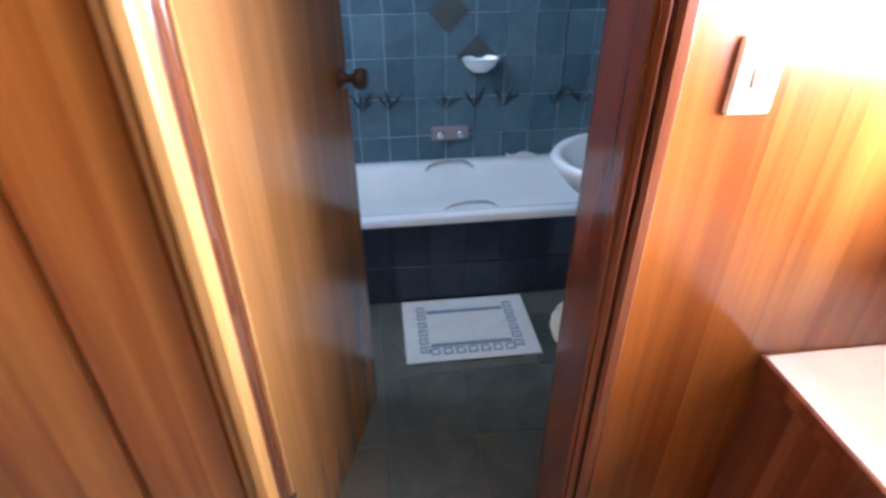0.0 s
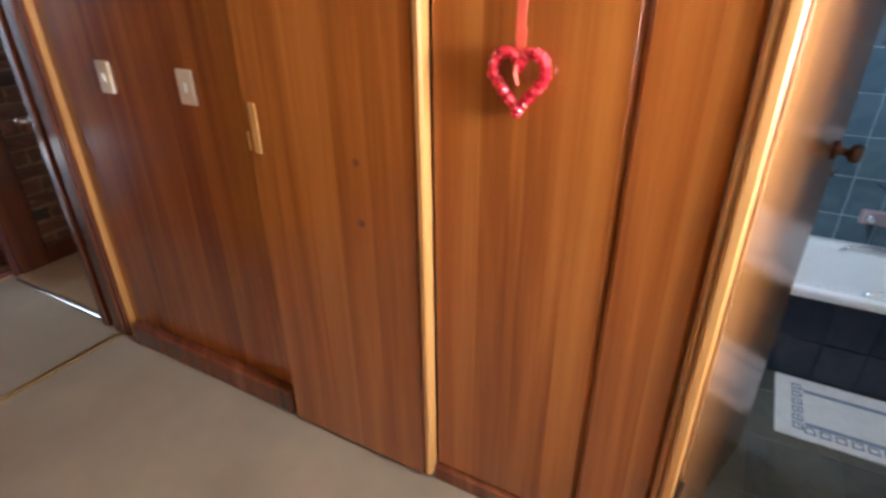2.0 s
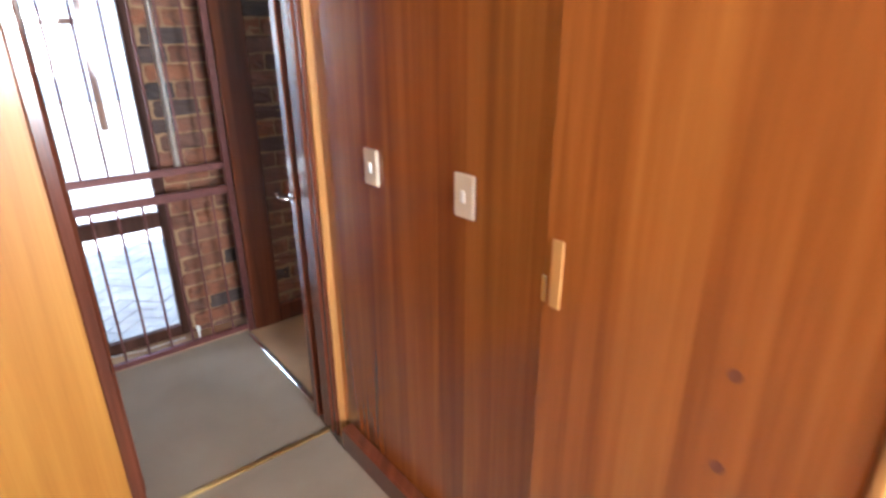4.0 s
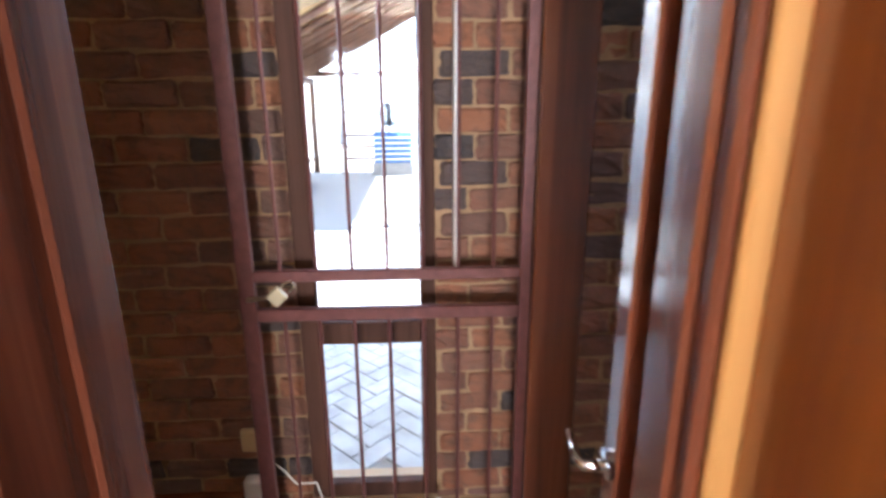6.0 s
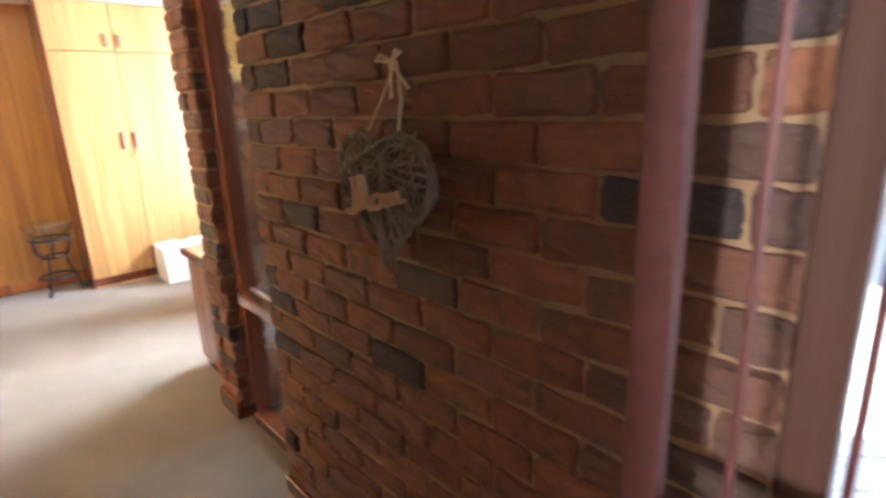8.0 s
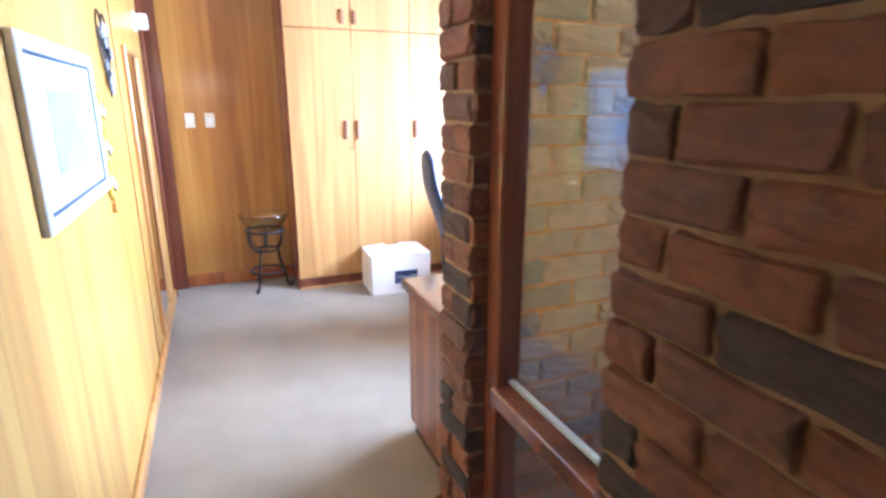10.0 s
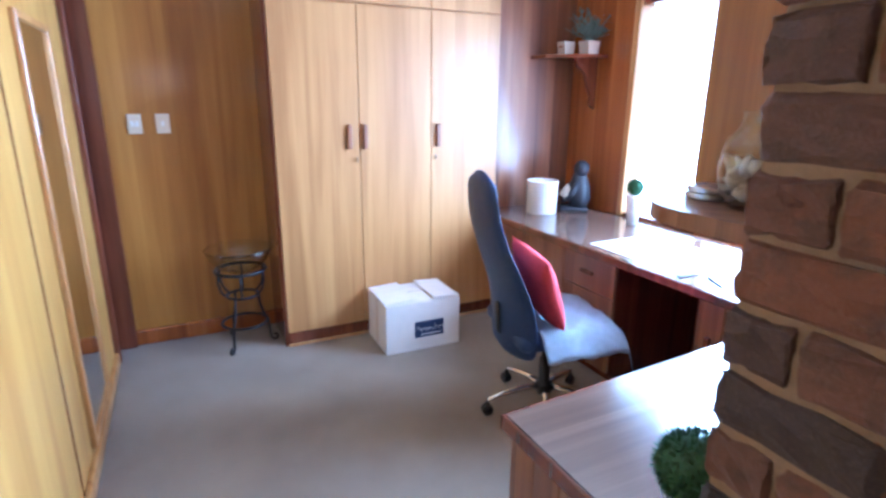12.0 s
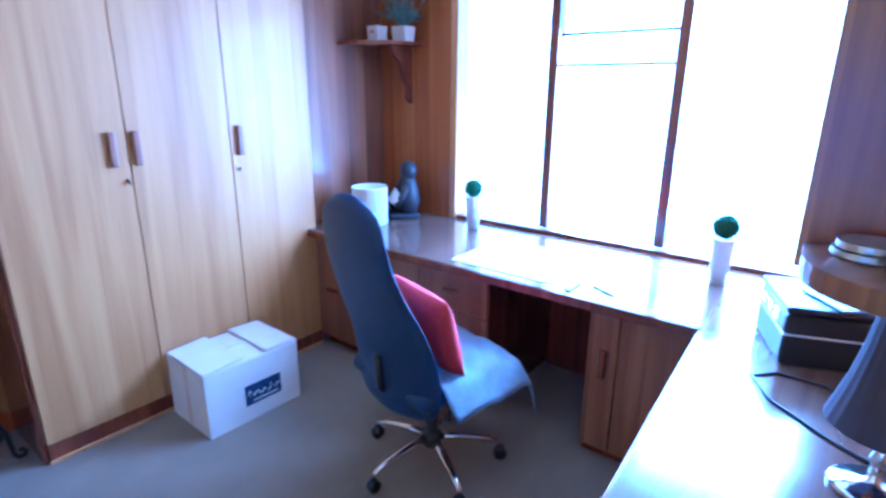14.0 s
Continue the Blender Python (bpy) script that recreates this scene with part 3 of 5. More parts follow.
def heart_curve(n, w, h):
    pts = []
    for i in range(n):
        t = 2 * math.pi * i / n
        x = 16 * math.sin(t) ** 3
        y = 13 * math.cos(t) - 5 * math.cos(2 * t) - 2 * math.cos(3 * t) - math.cos(4 * t)
        pts.append((x / 32 * w, (y + 17) / 29 * h))
    return pts


RED = paint("shiny_red_foil", (0.55, 0.015, 0.03), 0.25, 0.1, vary=0.3, scale=60, coat=0.6)
RIBBON = paint("coral_ribbon", (0.72, 0.11, 0.06), 0.5, vary=0.15)
rh = empty("red_heart_wreath", pose(0.157, 1.183, 1.299), "shiny red heart wreath hanging by a coral ribbon", "wall decoration")
pts = heart_curve(56, 0.118, 0.128)
bmh = bmesh.new()
rr = random.Random(4)
bm_tube([(x, rr.uniform(-0.003, 0.003), z) for x, z in pts], [0.0115 + 0.002 * (i % 2) for i in range(56)], 9, bmh, closed=True)
part("ring", bmh, RED, rh, smooth=False)
bmh = bmesh.new()
rr = random.Random(5)
for i in range(110):
    x, z = pts[rr.randrange(56)]
    a = rr.uniform(0, 6.28)
    c = Vector((x + 0.009 * math.cos(a), -abs(0.010 * math.sin(a)), z + rr.uniform(-0.008, 0.008)))
    bm_box((-0.006, -0.0012, -0.0035), (0.006, 0.0012, 0.0035), 0, bmh)
    bmh.verts.ensure_lookup_table()
    bm_turn(bmh, bmh.verts[-8:], Matrix.Translation(c) @ Euler((rr.uniform(0, 6), rr.uniform(0, 6), rr.uniform(0, 6))).to_matrix().to_4x4())
part("foil", bmh, RED, rh, "crinkled red foil leaves")
bmh = bmesh.new()
bm_box((-0.0115, 0.002, 0.105), (0.0115, 0.0035, 0.175), 0, bmh)
bm_box((-0.0105, 0.004, 0.150), (0.0105, 0.0055, 0.240), 0.0015, bmh)
bmh.verts.ensure_lookup_table()
bm_turn(bmh, bmh.verts[-24:], pose(-0.008, 0.0, 0.0, 0, 1.5, 0))
bm_tube([(0.0, -0.006, 0.112), (-0.004, -0.012, 0.085), (0.003, -0.012, 0.062)], [0.009, 0.008, 0.004], 8, bmh, flat=0.4)
part("ribbon", bmh, RIBBON, rh, "coral satin ribbon")

# bathroom door, ajar into the bathroom
bd = empty("door_1", pose(0.662, 1.268, 0.0, 0, 0, 72.3), "veneered bathroom door standing open with a dark knob", "door", kind="structure")
part("leaf", bm_box((0.0, 0.0, 0.008), (0.615, 0.038, 2.04), 0.003), DOORVEN, bd)
part("lipping", bm_box((-0.004, -0.001, 0.008), (0.0, 0.039, 2.04), 0.001), LIPPING, bd, "orange lipped hinge edge")
knob = part("knob", bm_lathe([(0, 0), (0.026, 0), (0.026, 0.006), (0.011, 0.010), (0.011, 0.030), (0.024, 0.036), (0.027, 0.050), (0.022, 0.062), (0, 0.064)], 20), BRONZE, bd, "dark bronze round door knob", True)
knob.matrix_local = pose(0.572, 0.0, 1.14, 90)
part("latch", bm_box((0.614, 0.008, 1.10), (0.618, 0.03, 1.18), 0.001), CHROME, bd, "bright latch plate")
for z in (0.25, 1.75):
    part("hinge", bm_tube([(-0.006, -0.004, z), (-0.006, -0.004, z + 0.09)], 0.007, 10), STEEL, bd, "dull metal hinge")

# vanity counter on the hall side
ct = empty("vanity_counter", pose(1.69, 0.25, 0.0), "dark red wooden counter, its top coloured white for window glare", "counter")
part("side_panel", bm_box((0.0, 0.0, 0.0), (0.022, 0.97, 0.665), 0.003), FRAME, ct)
part("front_panel", bm_box((0.022, 0.0, 0.0), (0.6, 0.02, 0.665), 0.003), FRAME, ct)
# white here paints in the window's glare on the top
part("top", bm_box((-0.004, -0.012, 0.665), (0.62, 0.972, 0.69), 0.004), ENAMEL, ct, "counter top, white for the window's reflection")
part("edge_strip", bm_box((-0.016, -0.02, 0.655), (-0.004, 0.972, 0.694), 0.003), FRAME, ct, "dark red edge strip")
for z in (0.42, 0.30):
    part("knot", bm_lathe([(0, 0), (0.014, 0), (0.012, 0.003), (0, 0.003)], 12), PARQUET, ct, "dark knot plug").matrix_local = pose(-0.001, 0.55 + z * 0.2, z, 0, -90)

# sliding door edge and lever at the side room
sd = empty("door_2", pose(-1.955, 1.208, 0.0), "wooden door leaf folded back beside the lobby, with a lever", "door", kind="structure")
part("leaf", bm_box((-0.045, -0.012, 0.01), (0.0, 0.032, 2.04), 0.003), FRAME, sd)
part("rose", bm_lathe([(0, 0), (0.022, 0), (0.022, 0.006), (0, 0.008)], 16), CHROME, sd).matrix_local = pose(-0.02, -0.012, 1.045, 90)
part("lever", bm_tube([(-0.02, -0.012, 1.045), (-0.02, -0.05, 1.045), (-0.035, -0.056, 1.047), (-0.09, -0.05, 1.052)], [0.008, 0.008, 0.008, 0.007], 10), CHROME, sd, "brushed metal lever", True)

# ---- bathroom things ----
tub = empty("bathtub", pose(0.3, 2.39, 0.0), "white enamelled bathtub built in behind dark tiles", "bathtub")
bmt = bmesh.new()
L, W = 1.9, 0.596


def ring(inset, z, r):
    out = []
    for cx, cy, a0 in ((L - inset - r, W - inset - r, 0), (inset + r, W - inset - r, 90), (inset + r, inset + r, 180), (L - inset - r, inset + r, 270)):
        for k in range(6):
            a = radians(a0 + k * 18)
            out.append(bmt.verts.new((cx + r * math.cos(a), cy + r * math.sin(a), z)))
    return out


rings = [ring(0.0, 0.39, 0.01), ring(-0.002, 0.42, 0.012), ring(0.006, 0.428, 0.015), ring(0.055, 0.424, 0.06), ring(0.075, 0.405, 0.08), ring(0.10, 0.25, 0.10), ring(0.15, 0.12, 0.12), ring(0.2, 0.10, 0.08)]
for a, b in zip(rings, rings[1:]):
    for k in range(24):
        bmt.faces.new((a[k], a[(k + 1) % 24], b[(k + 1) % 24], b[k]))
bmt.faces.new(rings[-1])
bmesh.ops.recalc_face_normals(bmt, faces=bmt.faces[:])
part("basin", bmt, ENAMEL, tub, smooth=True)
part("apron", bm_box((0.0, 0.008, 0.0), (L, 0.03, 0.388)), DARKTILE, tub, "dark navy tiled apron")
for i in range(12):
    for j in range(2):
        part("apron_tile", bm_box((0.005 + i * 0.158, 0.001, 0.004 + j * 0.193), (0.158 + i * 0.158, 0.0085, 0.192 + j * 0.193), 0.002), DARKTILE, tub)
for y, x in ((W - 0.072, 0.835), (0.078, 0.865)):
    part("grab_handle", bm_tube([(x, y, 0.400), (x + 0.03, y + 0.0, 0.424), (x + 0.10, y, 0.438), (x + 0.17, y, 0.438), (x + 0.20, y, 0.43), (x + 0.235, y, 0.405)], 0.0095, 10), CHROME, tub, "chrome grab handle", True)

# tiled wall: rows 0.184 high, 0.138 wide
TH, TW = 0.184, 0.138
tile_me = {}
for nm, mt in (("plain", BLUETILE), ("slate", SLATETILE)):
    b = bm_box((-TW / 2 + 0.002, -0.0035, -TH / 2 + 0.002), (TW / 2 - 0.002, 0.0, TH / 2 - 0.002), 0.0025)
    me = bpy.data.meshes.new("tile")
    b.to_mesh(me)
    b.free()
    me.materials.append(mt)
    tile_me[nm] = me
for j in range(9):
    for i in range(17):
        o = bpy.data.objects.new("tile", tile_me["plain"])
        scene.collection.objects.link(o)
        o.parent = w_tiles
        o.matrix_world = pose(0.07 + i * TW, 2.986, 0.644 - TH * 1.5 + TH / 2 + j * TH)
for cx, cz in ((1.387, 0.918), (1.255, 1.112), (1.13, 1.306)):
    b = bm_prism([(0, -0.094), (0.094, 0), (0, 0.094), (-0.094, 0)], -0.005)
    d = part("decor_tile", b, SLATETILE, w_tiles, "dark diamond-shaped decor tile")
    d.matrix_world = pose(cx, 2.9835, cz)
b = bm_lathe([(0.0, -0.062), (0.035, -0.056), (0.066, -0.034), (0.082, -0.006), (0.086, 0.004), (0.080, 0.006), (0.060, -0.024), (0.03, -0.046), (0.0, -0.050)], 32)
for v in b.verts:
    v.co.y = v.co.y * 0.62 - 0.05
sh_ = tagged(link("corner_shelf_dish", b, ENAMEL), "small white porcelain dish on the tiled wall", "soap dish")
sh_.matrix_world = pose(1.395, 2.984, 0.918)
LEAFT = paint("embossed_leaf", (0.022, 0.032, 0.035), 0.25)
for cx in (0.85, 0.975, 1.245, 1.385, 1.52, 1.77, 1.90):
    b = bmesh.new()
    rr = random.Random(int(cx * 100))
    for k in range(6):
        a = radians(rr.uniform(-55, 55))
        l = rr.uniform(0.07, 0.125)
        v = [b.verts.new((rr.uniform(-0.01, 0.01), 0, -0.045)), b.verts.new((math.sin(a) * l * 0.55 - 0.007, -0.003, -0.045 + math.cos(a) * l * 0.6)), b.verts.new((math.sin(a) * l, -0.001, -0.045 + math.cos(a) * l)), b.verts.new((math.sin(a) * l * 0.55 + 0.008, -0.003, -0.045 + math.cos(a) * l * 0.55))]
        b.faces.new(v)
    p = part("embossed_leaf_motif", b, LEAFT, w_tiles, "embossed leaf motif")
    p.matrix_world = pose(cx, 2.981, 0.727)
sdish = empty("soap_holder", pose(1.262, 2.978, 0.566), "recessed pinkish ceramic soap holder with two chrome knobs", "soap holder")
part("body", bm_box((-0.093, -0.02, -0.035), (0.093, 0.006, 0.035), 0.014, segs=3), paint("pink_grey_ceramic", (0.30, 0.24, 0.25), 0.25), sdish)
for x in (-0.05, 0.05):
    part("tap_knob", bm_lathe([(0, 0), (0.02, 0), (0.016, 0.02), (0, 0.024)], 14), CHROME, sdish, smooth=True).matrix_local = pose(x, -0.02, 0, 90)
# mat
MATW = paint("white_cotton_mat", (0.72, 0.70, 0.66), 0.95, vary=0.08, scale=40, grain=0.5)
MATB = paint("blue_grey_pattern", (0.20, 0.25, 0.33), 0.95, vary=0.2, scale=40, grain=0.5)
bmm = empty("bath_mat", pose(1.232, 2.185, 0.0, 0, 0, -0.5), "white cotton bath mat with a blue-grey key pattern border", "bath mat")
part("mat", bm_box((-0.268, -0.192, 0.001), (0.268, 0.192, 0.010), 0.004, segs=2), MATW, bmm)
part("inner_panel", bm_box((-0.145, -0.085, 0.0095), (0.145, 0.085, 0.0125), 0.001), MATW, bmm)
for x0, y0, x1, y1 in ((-0.165, 0.095, 0.165, 0.115), (-0.165, -0.115, 0.165, -0.095)):
    part("border", bm_box((x0, y0, 0.0095), (x1, y1, 0.0115)), MATB, bmm, "blue-grey woven band")
for sx in (-0.19, 0.19):
    for k in range(6):
        y = -0.125 + k * 0.05
        b = bmesh.new()
        for (a0, b0, a1, b1) in ((-0.019, -0.019, 0.019, -0.012), (-0.019, 0.012, 0.019, 0.019), (-0.019, -0.012, -0.012, 0.012), (0.012, -0.012, 0.019, 0.006), (-0.003, -0.004, 0.006, 0.006)):
            bm_box((sx + a0, y + b0, 0.0095), (sx + a1, y + b1, 0.0115), 0, b)
        part("key_motif", b, MATB, bmm, "blue-grey key motif")
for k in range(7):
    x = -0.15 + k * 0.05
    for sy in (-0.14,):
        b = bmesh.new()
        for (a0, b0, a1, b1) in ((-0.019, -0.019, 0.019, -0.012), (-0.019, 0.012, 0.019, 0.019), (-0.019, -0.012, -0.012, 0.012), (0.012, -0.012, 0.019, 0.006)):
            bm_box((x + a0, sy + b0, 0.0095), (x + a1, sy + b1, 0.0115), 0, b)
        part("key_motif", b, MATB, bmm, "blue-grey key motif")
# cloth left on the rim of the tub
b = bmesh.new()
bmesh.ops.create_grid(b, x_segments=16, y_segments=6, size=0.5)
for v in b.verts:
    x, y = v.co.x * 0.15, v.co.y * 0.055
    v.co = Vector((x, y + 0.012 * math.sin(x * 40), 0.006 + 0.005 * math.sin(x * 60 + y * 30) + 0.004 * math.sin(y * 90)))
bmesh.ops.solidify(b, geom=b.faces[:], thickness=-0.004)
cl = tagged(link("wash_cloth", b, MATW, smooth=True), "crumpled pale wash cloth on the rim of the tub", "wash cloth")
cl.matrix_world = pose(1.62, 2.956, 0.428, 0, 0, -6)
# basin and toilet
ba = empty("wash_basin", pose(1.83, 2.12, -0.05), "white ceramic wash basin with rounded edge", "wash basin")
b = bm_lathe([(0.05, 0.60), (0.16, 0.64), (0.27, 0.72), (0.325, 0.79), (0.335, 0.815), (0.325, 0.825), (0.29, 0.815), (0.22, 0.74), (0.10, 0.69), (0, 0.685)], 40)
for v in b.verts:
    v.co.y *= 0.72
part("bowl", b, ENAMEL, ba, smooth=True)
part("pedestal", bm_lathe([(0.11, 0.0), (0.09, 0.05), (0.075, 0.3), (0.09, 0.62)], 20), ENAMEL, ba, smooth=True)
to = empty("toilet", pose(1.66, 1.66, 0.0), "white toilet with a closed seat", "toilet")
b = bm_lathe([(0.10, 0.0), (0.11, 0.05), (0.12, 0.2), (0.19, 0.34), (0.205, 0.385), (0.0, 0.386)], 28)
for v in b.verts:
    v.co.x *= 1.25
part("bowl", b, ENAMEL, to, smooth=True)
b = bm_lathe([(0.0, 0.386), (0.21, 0.386), (0.214, 0.40), (0.205, 0.41), (0.0, 0.412)], 28)
for v in b.verts:
    v.co.x *= 1.25
part("seat", b, paint("cream_seat", (0.74, 0.66, 0.5), 0.3), to, smooth=True)


# ---- things: lobby ----
gt = empty("security_gate", pose(-2.955, 0.823, 0.0), "red-oxide steel security gate of square tube and thin bars", "security gate")
part("post", bm_box((-0.016, -0.46, 0.0), (0.016, -0.41, 1.90), 0.003), GATE, gt)
part("post", bm_box((-0.016, 0.424, 0.0), (0.016, 0.460, 1.90), 0.003), GATE, gt)
for nm, z0, z1 in (("rail", 0.987, 1.023), ("rail", 0.854, 0.896), ("rail", 1.862, 1.90), ("rail", 0.02, 0.052)):
    part(nm, bm_box((-0.014, -0.41, z0), (0.014, 0.424, z1), 0.003), GATE, gt)
for k in range(7):
    y = 0.495 + k * 0.1115 - 0.823
    part("bar", bm_tube([(0, y, 1.023), (0, y, 1.862)], 0.006, 8), GATE, gt)
    part("bar", bm_tube([(0, y, 0.052), (0, y, 0.854)], 0.006, 8), GATE, gt)
part("slide_bolt", bm_tube([(-0.006, -0.43, 0.93), (0.025, -0.43, 0.935), (0.025, -0.36, 0.945)], 0.008, 8), STEEL, gt, "steel slide bolt")
PALEBRASS = paint("worn_brass", (0.50, 0.42, 0.28), 0.45, 0.7)
pl = empty("padlock", pose(-2.925, 0.468, 0.930, -48, 0, 0), "brass padlock hanging open on the gate", "padlock")
part("body", bm_box((-0.011, -0.024, 0.0), (0.011, 0.024, 0.05), 0.004, segs=2), PALEBRASS, pl)
part("shackle", bm_tube([(0, -0.015, 0.045), (0, -0.015, 0.075), (0, -0.008, 0.092), (0, 0.006, 0.094), (0, 0.015, 0.08), (0, 0.015, 0.062)], 0.0042, 8), CHROME, pl, "bright steel shackle", True)
cs = tagged(link("cover_strip", bm_box((-3.120, 1.046, 0.99), (-3.048, 1.06, 2.1), 0.002), WHITE), "pale plastic cable strip running down behind the gate", "cable strip")
wb_ = empty("drop_bolt", pose(-2.99, 0.985, 0.0), "white-painted drop bolt at the foot of the door", "bolt")
part("rod", bm_tube([(0, 0, 0.012), (0, 0, 0.085)], 0.006, 8), WHITE, wb_)
part("tip", bm_box((-0.009, -0.009, 0.08), (0.009, 0.009, 0.115), 0.003), WHITE, wb_)
so = empty("socket_box", pose(-3.12, 0.30, 0.31), "beige surface-mounted socket box on brick", "socket")
part("box", bm_box((0.0, -0.045, -0.045), (0.03, 0.045, 0.045), 0.005), paint("beige_plastic", (0.45, 0.33, 0.18), 0.5), so)
so = empty("adapter_plug", pose(-3.12, 0.305, 0.10), "white power adapter with a looping cable", "adapter")
part("body", bm_box((0.0, -0.055, -0.05), (0.05, 0.05, 0.05), 0.01, segs=2), WHITE, so)
part("cable", bm_tube([(0.03, 0.02, 0.04), (0.03, 0.06, 0.12), (0.03, 0.10, 0.08), (0.03, 0.14, 0.02), (0.04, 0.22, 0.03), (0.04, 0.24, -0.06), (0.05, 0.40, -0.075), (0.06, 0.62, -0.07)], 0.0035, 6), WHITE, so, "thin pale cable")

# woven heart
CANE = paint("weathered_willow", (0.25, 0.20, 0.145), 0.75, vary=0.4, scale=25)
PALEWOOD = paint("pale_plywood", (0.62, 0.40, 0.23), 0.6, vary=0.1)
RAFFIA = paint("raffia_string", (0.62, 0.48, 0.33), 0.8, vary=0.2)
wh = empty("woven_heart", pose(-3.075, -0.312, 1.18, 0, 0, 90), "grey willow heart with cut-out wooden letters, hung on raffia", "wall decoration")
rr = random.Random(11)
outline = [(x * (1.0 + 0.10 * math.sin(math.pi * min(1.0, z / 0.25))), z) for x, z in heart_curve(60, 0.315, 0.305)]


def inside(x, z):
    c = False
    for i in range(60):
        x0, z0 = outline[i]
        x1, z1 = outline[i - 1]
        if (z0 > z) != (z1 > z) and x < (x1 - x0) * (z - z0) / (z1 - z0) + x0:
            c = not c
    return c


for k in range(3):
    part("hoop", bm_tube([(x * (1 - 0.05 * k) + rr.uniform(-0.004, 0.004), -0.03 + 0.018 * k + rr.uniform(-0.003, 0.003), 0.15 + (z - 0.15) * (1 - 0.05 * k)) for x, z in outline], 0.0055, 7, closed=True), CANE, wh, smooth=True)
n = 0
while n < 88:
    a, b = rr.choice(outline), rr.choice(outline)
    d = math.hypot(a[0] - b[0], a[1] - b[1])
    if d < 0.08 or not all(inside(a[0] + (b[0] - a[0]) * s, a[1] + (b[1] - a[1]) * s) for s in (0.12, 0.35, 0.5, 0.65, 0.88)):
        continue
    bow, dep = rr.uniform(-0.012, 0.012), rr.uniform(-0.042, -0.008)
    q = []
    for s in (-0.03, 0.25, 0.5, 0.75, 1.03):
        q.append((a[0] + (b[0] - a[0]) * s + bow * math.sin(math.pi * s), dep - 0.012 * math.sin(math.pi * s), a[1] + (b[1] - a[1]) * s + bow * 0.6 * math.sin(math.pi * s)))
    part("twig", bm_tube(q, rr.uniform(0.0022, 0.0042), 6), CANE, wh, smooth=True)
    n += 1
# letters that spell the word, cut from thin board
def stroke(points, w, name):
    b = bm_tube([(x * 0.9, 0, z * 0.7) for x, z in points], w * 0.8, 8, flat=0.45)
    p = part(name, b, PALEWOOD, wh, "pale cut-out wooden letter")
    p.matrix_local = pose(-0.04, -0.066, 0.125, 0, -12, 0)
    return p


stroke([(-0.045, 0.02), (-0.036, 0.002), (-0.02, 0.004), (-0.006, 0.04), (0.004, 0.12)], 0.0125, "letter_m")
stroke([(0.004, 0.118), (0.010, 0.06), (0.012, 0.012), (0.022, 0.06), (0.036, 0.12)], 0.0125, "letter_m_middle")
stroke([(0.036, 0.118), (0.040, 0.05), (0.042, 0.014), (0.054, 0.006), (0.066, 0.022)], 0.0125, "letter_m_tail")
stroke([(0.090, 0.050), (0.072, 0.040), (0.068, 0.016), (0.082, 0.003), (0.100, 0.010), (0.106, 0.030), (0.094, 0.048), (0.112, 0.044)], 0.0095, "letter_o")
stroke([(0.120, 0.048), (0.124, 0.006), (0.132, 0.036), (0.144, 0.046), (0.148, 0.008), (0.156, 0.036), (0.168, 0.046), (0.174, 0.010), (0.192, 0.016)], 0.0095, "letter_n")
part("string", bm_tube([(-0.06, -0.02, 0.292), (-0.035, 0.01, 0.37), (0.0, 0.03, 0.455)], 0.005, 6, flat=0.5), RAFFIA, wh)
part("string", bm_tube([(0.06, -0.02, 0.292), (0.04, 0.01, 0.37), (0.004, 0.03, 0.455)], 0.005, 6, flat=0.5), RAFFIA, wh)
b = bmesh.new()
bm_tube([(0, 0.02, 0.455), (-0.03, 0.012, 0.47), (-0.045, 0.01, 0.458), (0, 0.015, 0.452)], 0.0045, 6, b)
bm_tube([(0, 0.02, 0.455), (0.025, 0.012, 0.475), (0.045, 0.01, 0.47), (0, 0.015, 0.452)], 0.0045, 6, b)
bm_tube([(0, 0.015, 0.455), (0.03, 0.01, 0.43), (0.065, 0.012, 0.395)], 0.004, 6, b)
bm_tube([(0, 0.015, 0.455), (0.008, 0.01, 0.42), (0.004, 0.01, 0.375)], 0.004, 6, b)
part("bow", b, RAFFIA, wh, "raffia bow")

# ---- things: study ----
cb = empty("built_in_cupboard", pose(-3.083, -4.89, 0.0), "tall built-in cupboard with oak veneer doors", "cupboard")
part("carcass", bm_box((-1.484, -0.44, 0.090), (0.0, -0.022, H - 0.002), 0.002), OAK, cb)
part("plinth", bm_box((-1.484, -0.42, 0.0), (0.0, -0.006, 0.088), 0.003), FRAME, cb, "dark red plinth")
part("plinth_bead", bm_box((-1.484, -0.006, 0.0), (0.0, 0.006, 0.018), 0.003), LIPPING, cb, "pale bead along the floor")
part("side_panel", bm_box((0.0, -0.44, 0.0), (0.018, -0.015, H - 0.002), 0.002), FRAME, cb, "dark reddish end panel")
seams = [0.0, -0.505, -0.985, -1.484]
for k, (a, b2) in enumerate(zip(seams, seams[1:])):
    d = part("door", bm_box((b2 + 0.002, -0.022, 0.092), (a - 0.002, 0.0, 2.045), 0.0025), OAK, cb)
    part("upper_door", bm_box((b2 + 0.002, -0.022, 2.055), (a - 0.002, 0.0, H - 0.004), 0.0025), OAK, cb)
for x, sgn in ((-0.455, 1), (-0.553, 1), (-1.048, 1)):
    b = bm_box((x - 0.0, 0.0, 1.225), (x + 0.03, 0.022, 1.372), 0.006, segs=2)
    part("handle", b, PARQUET, cb, "dark wooden block handle")
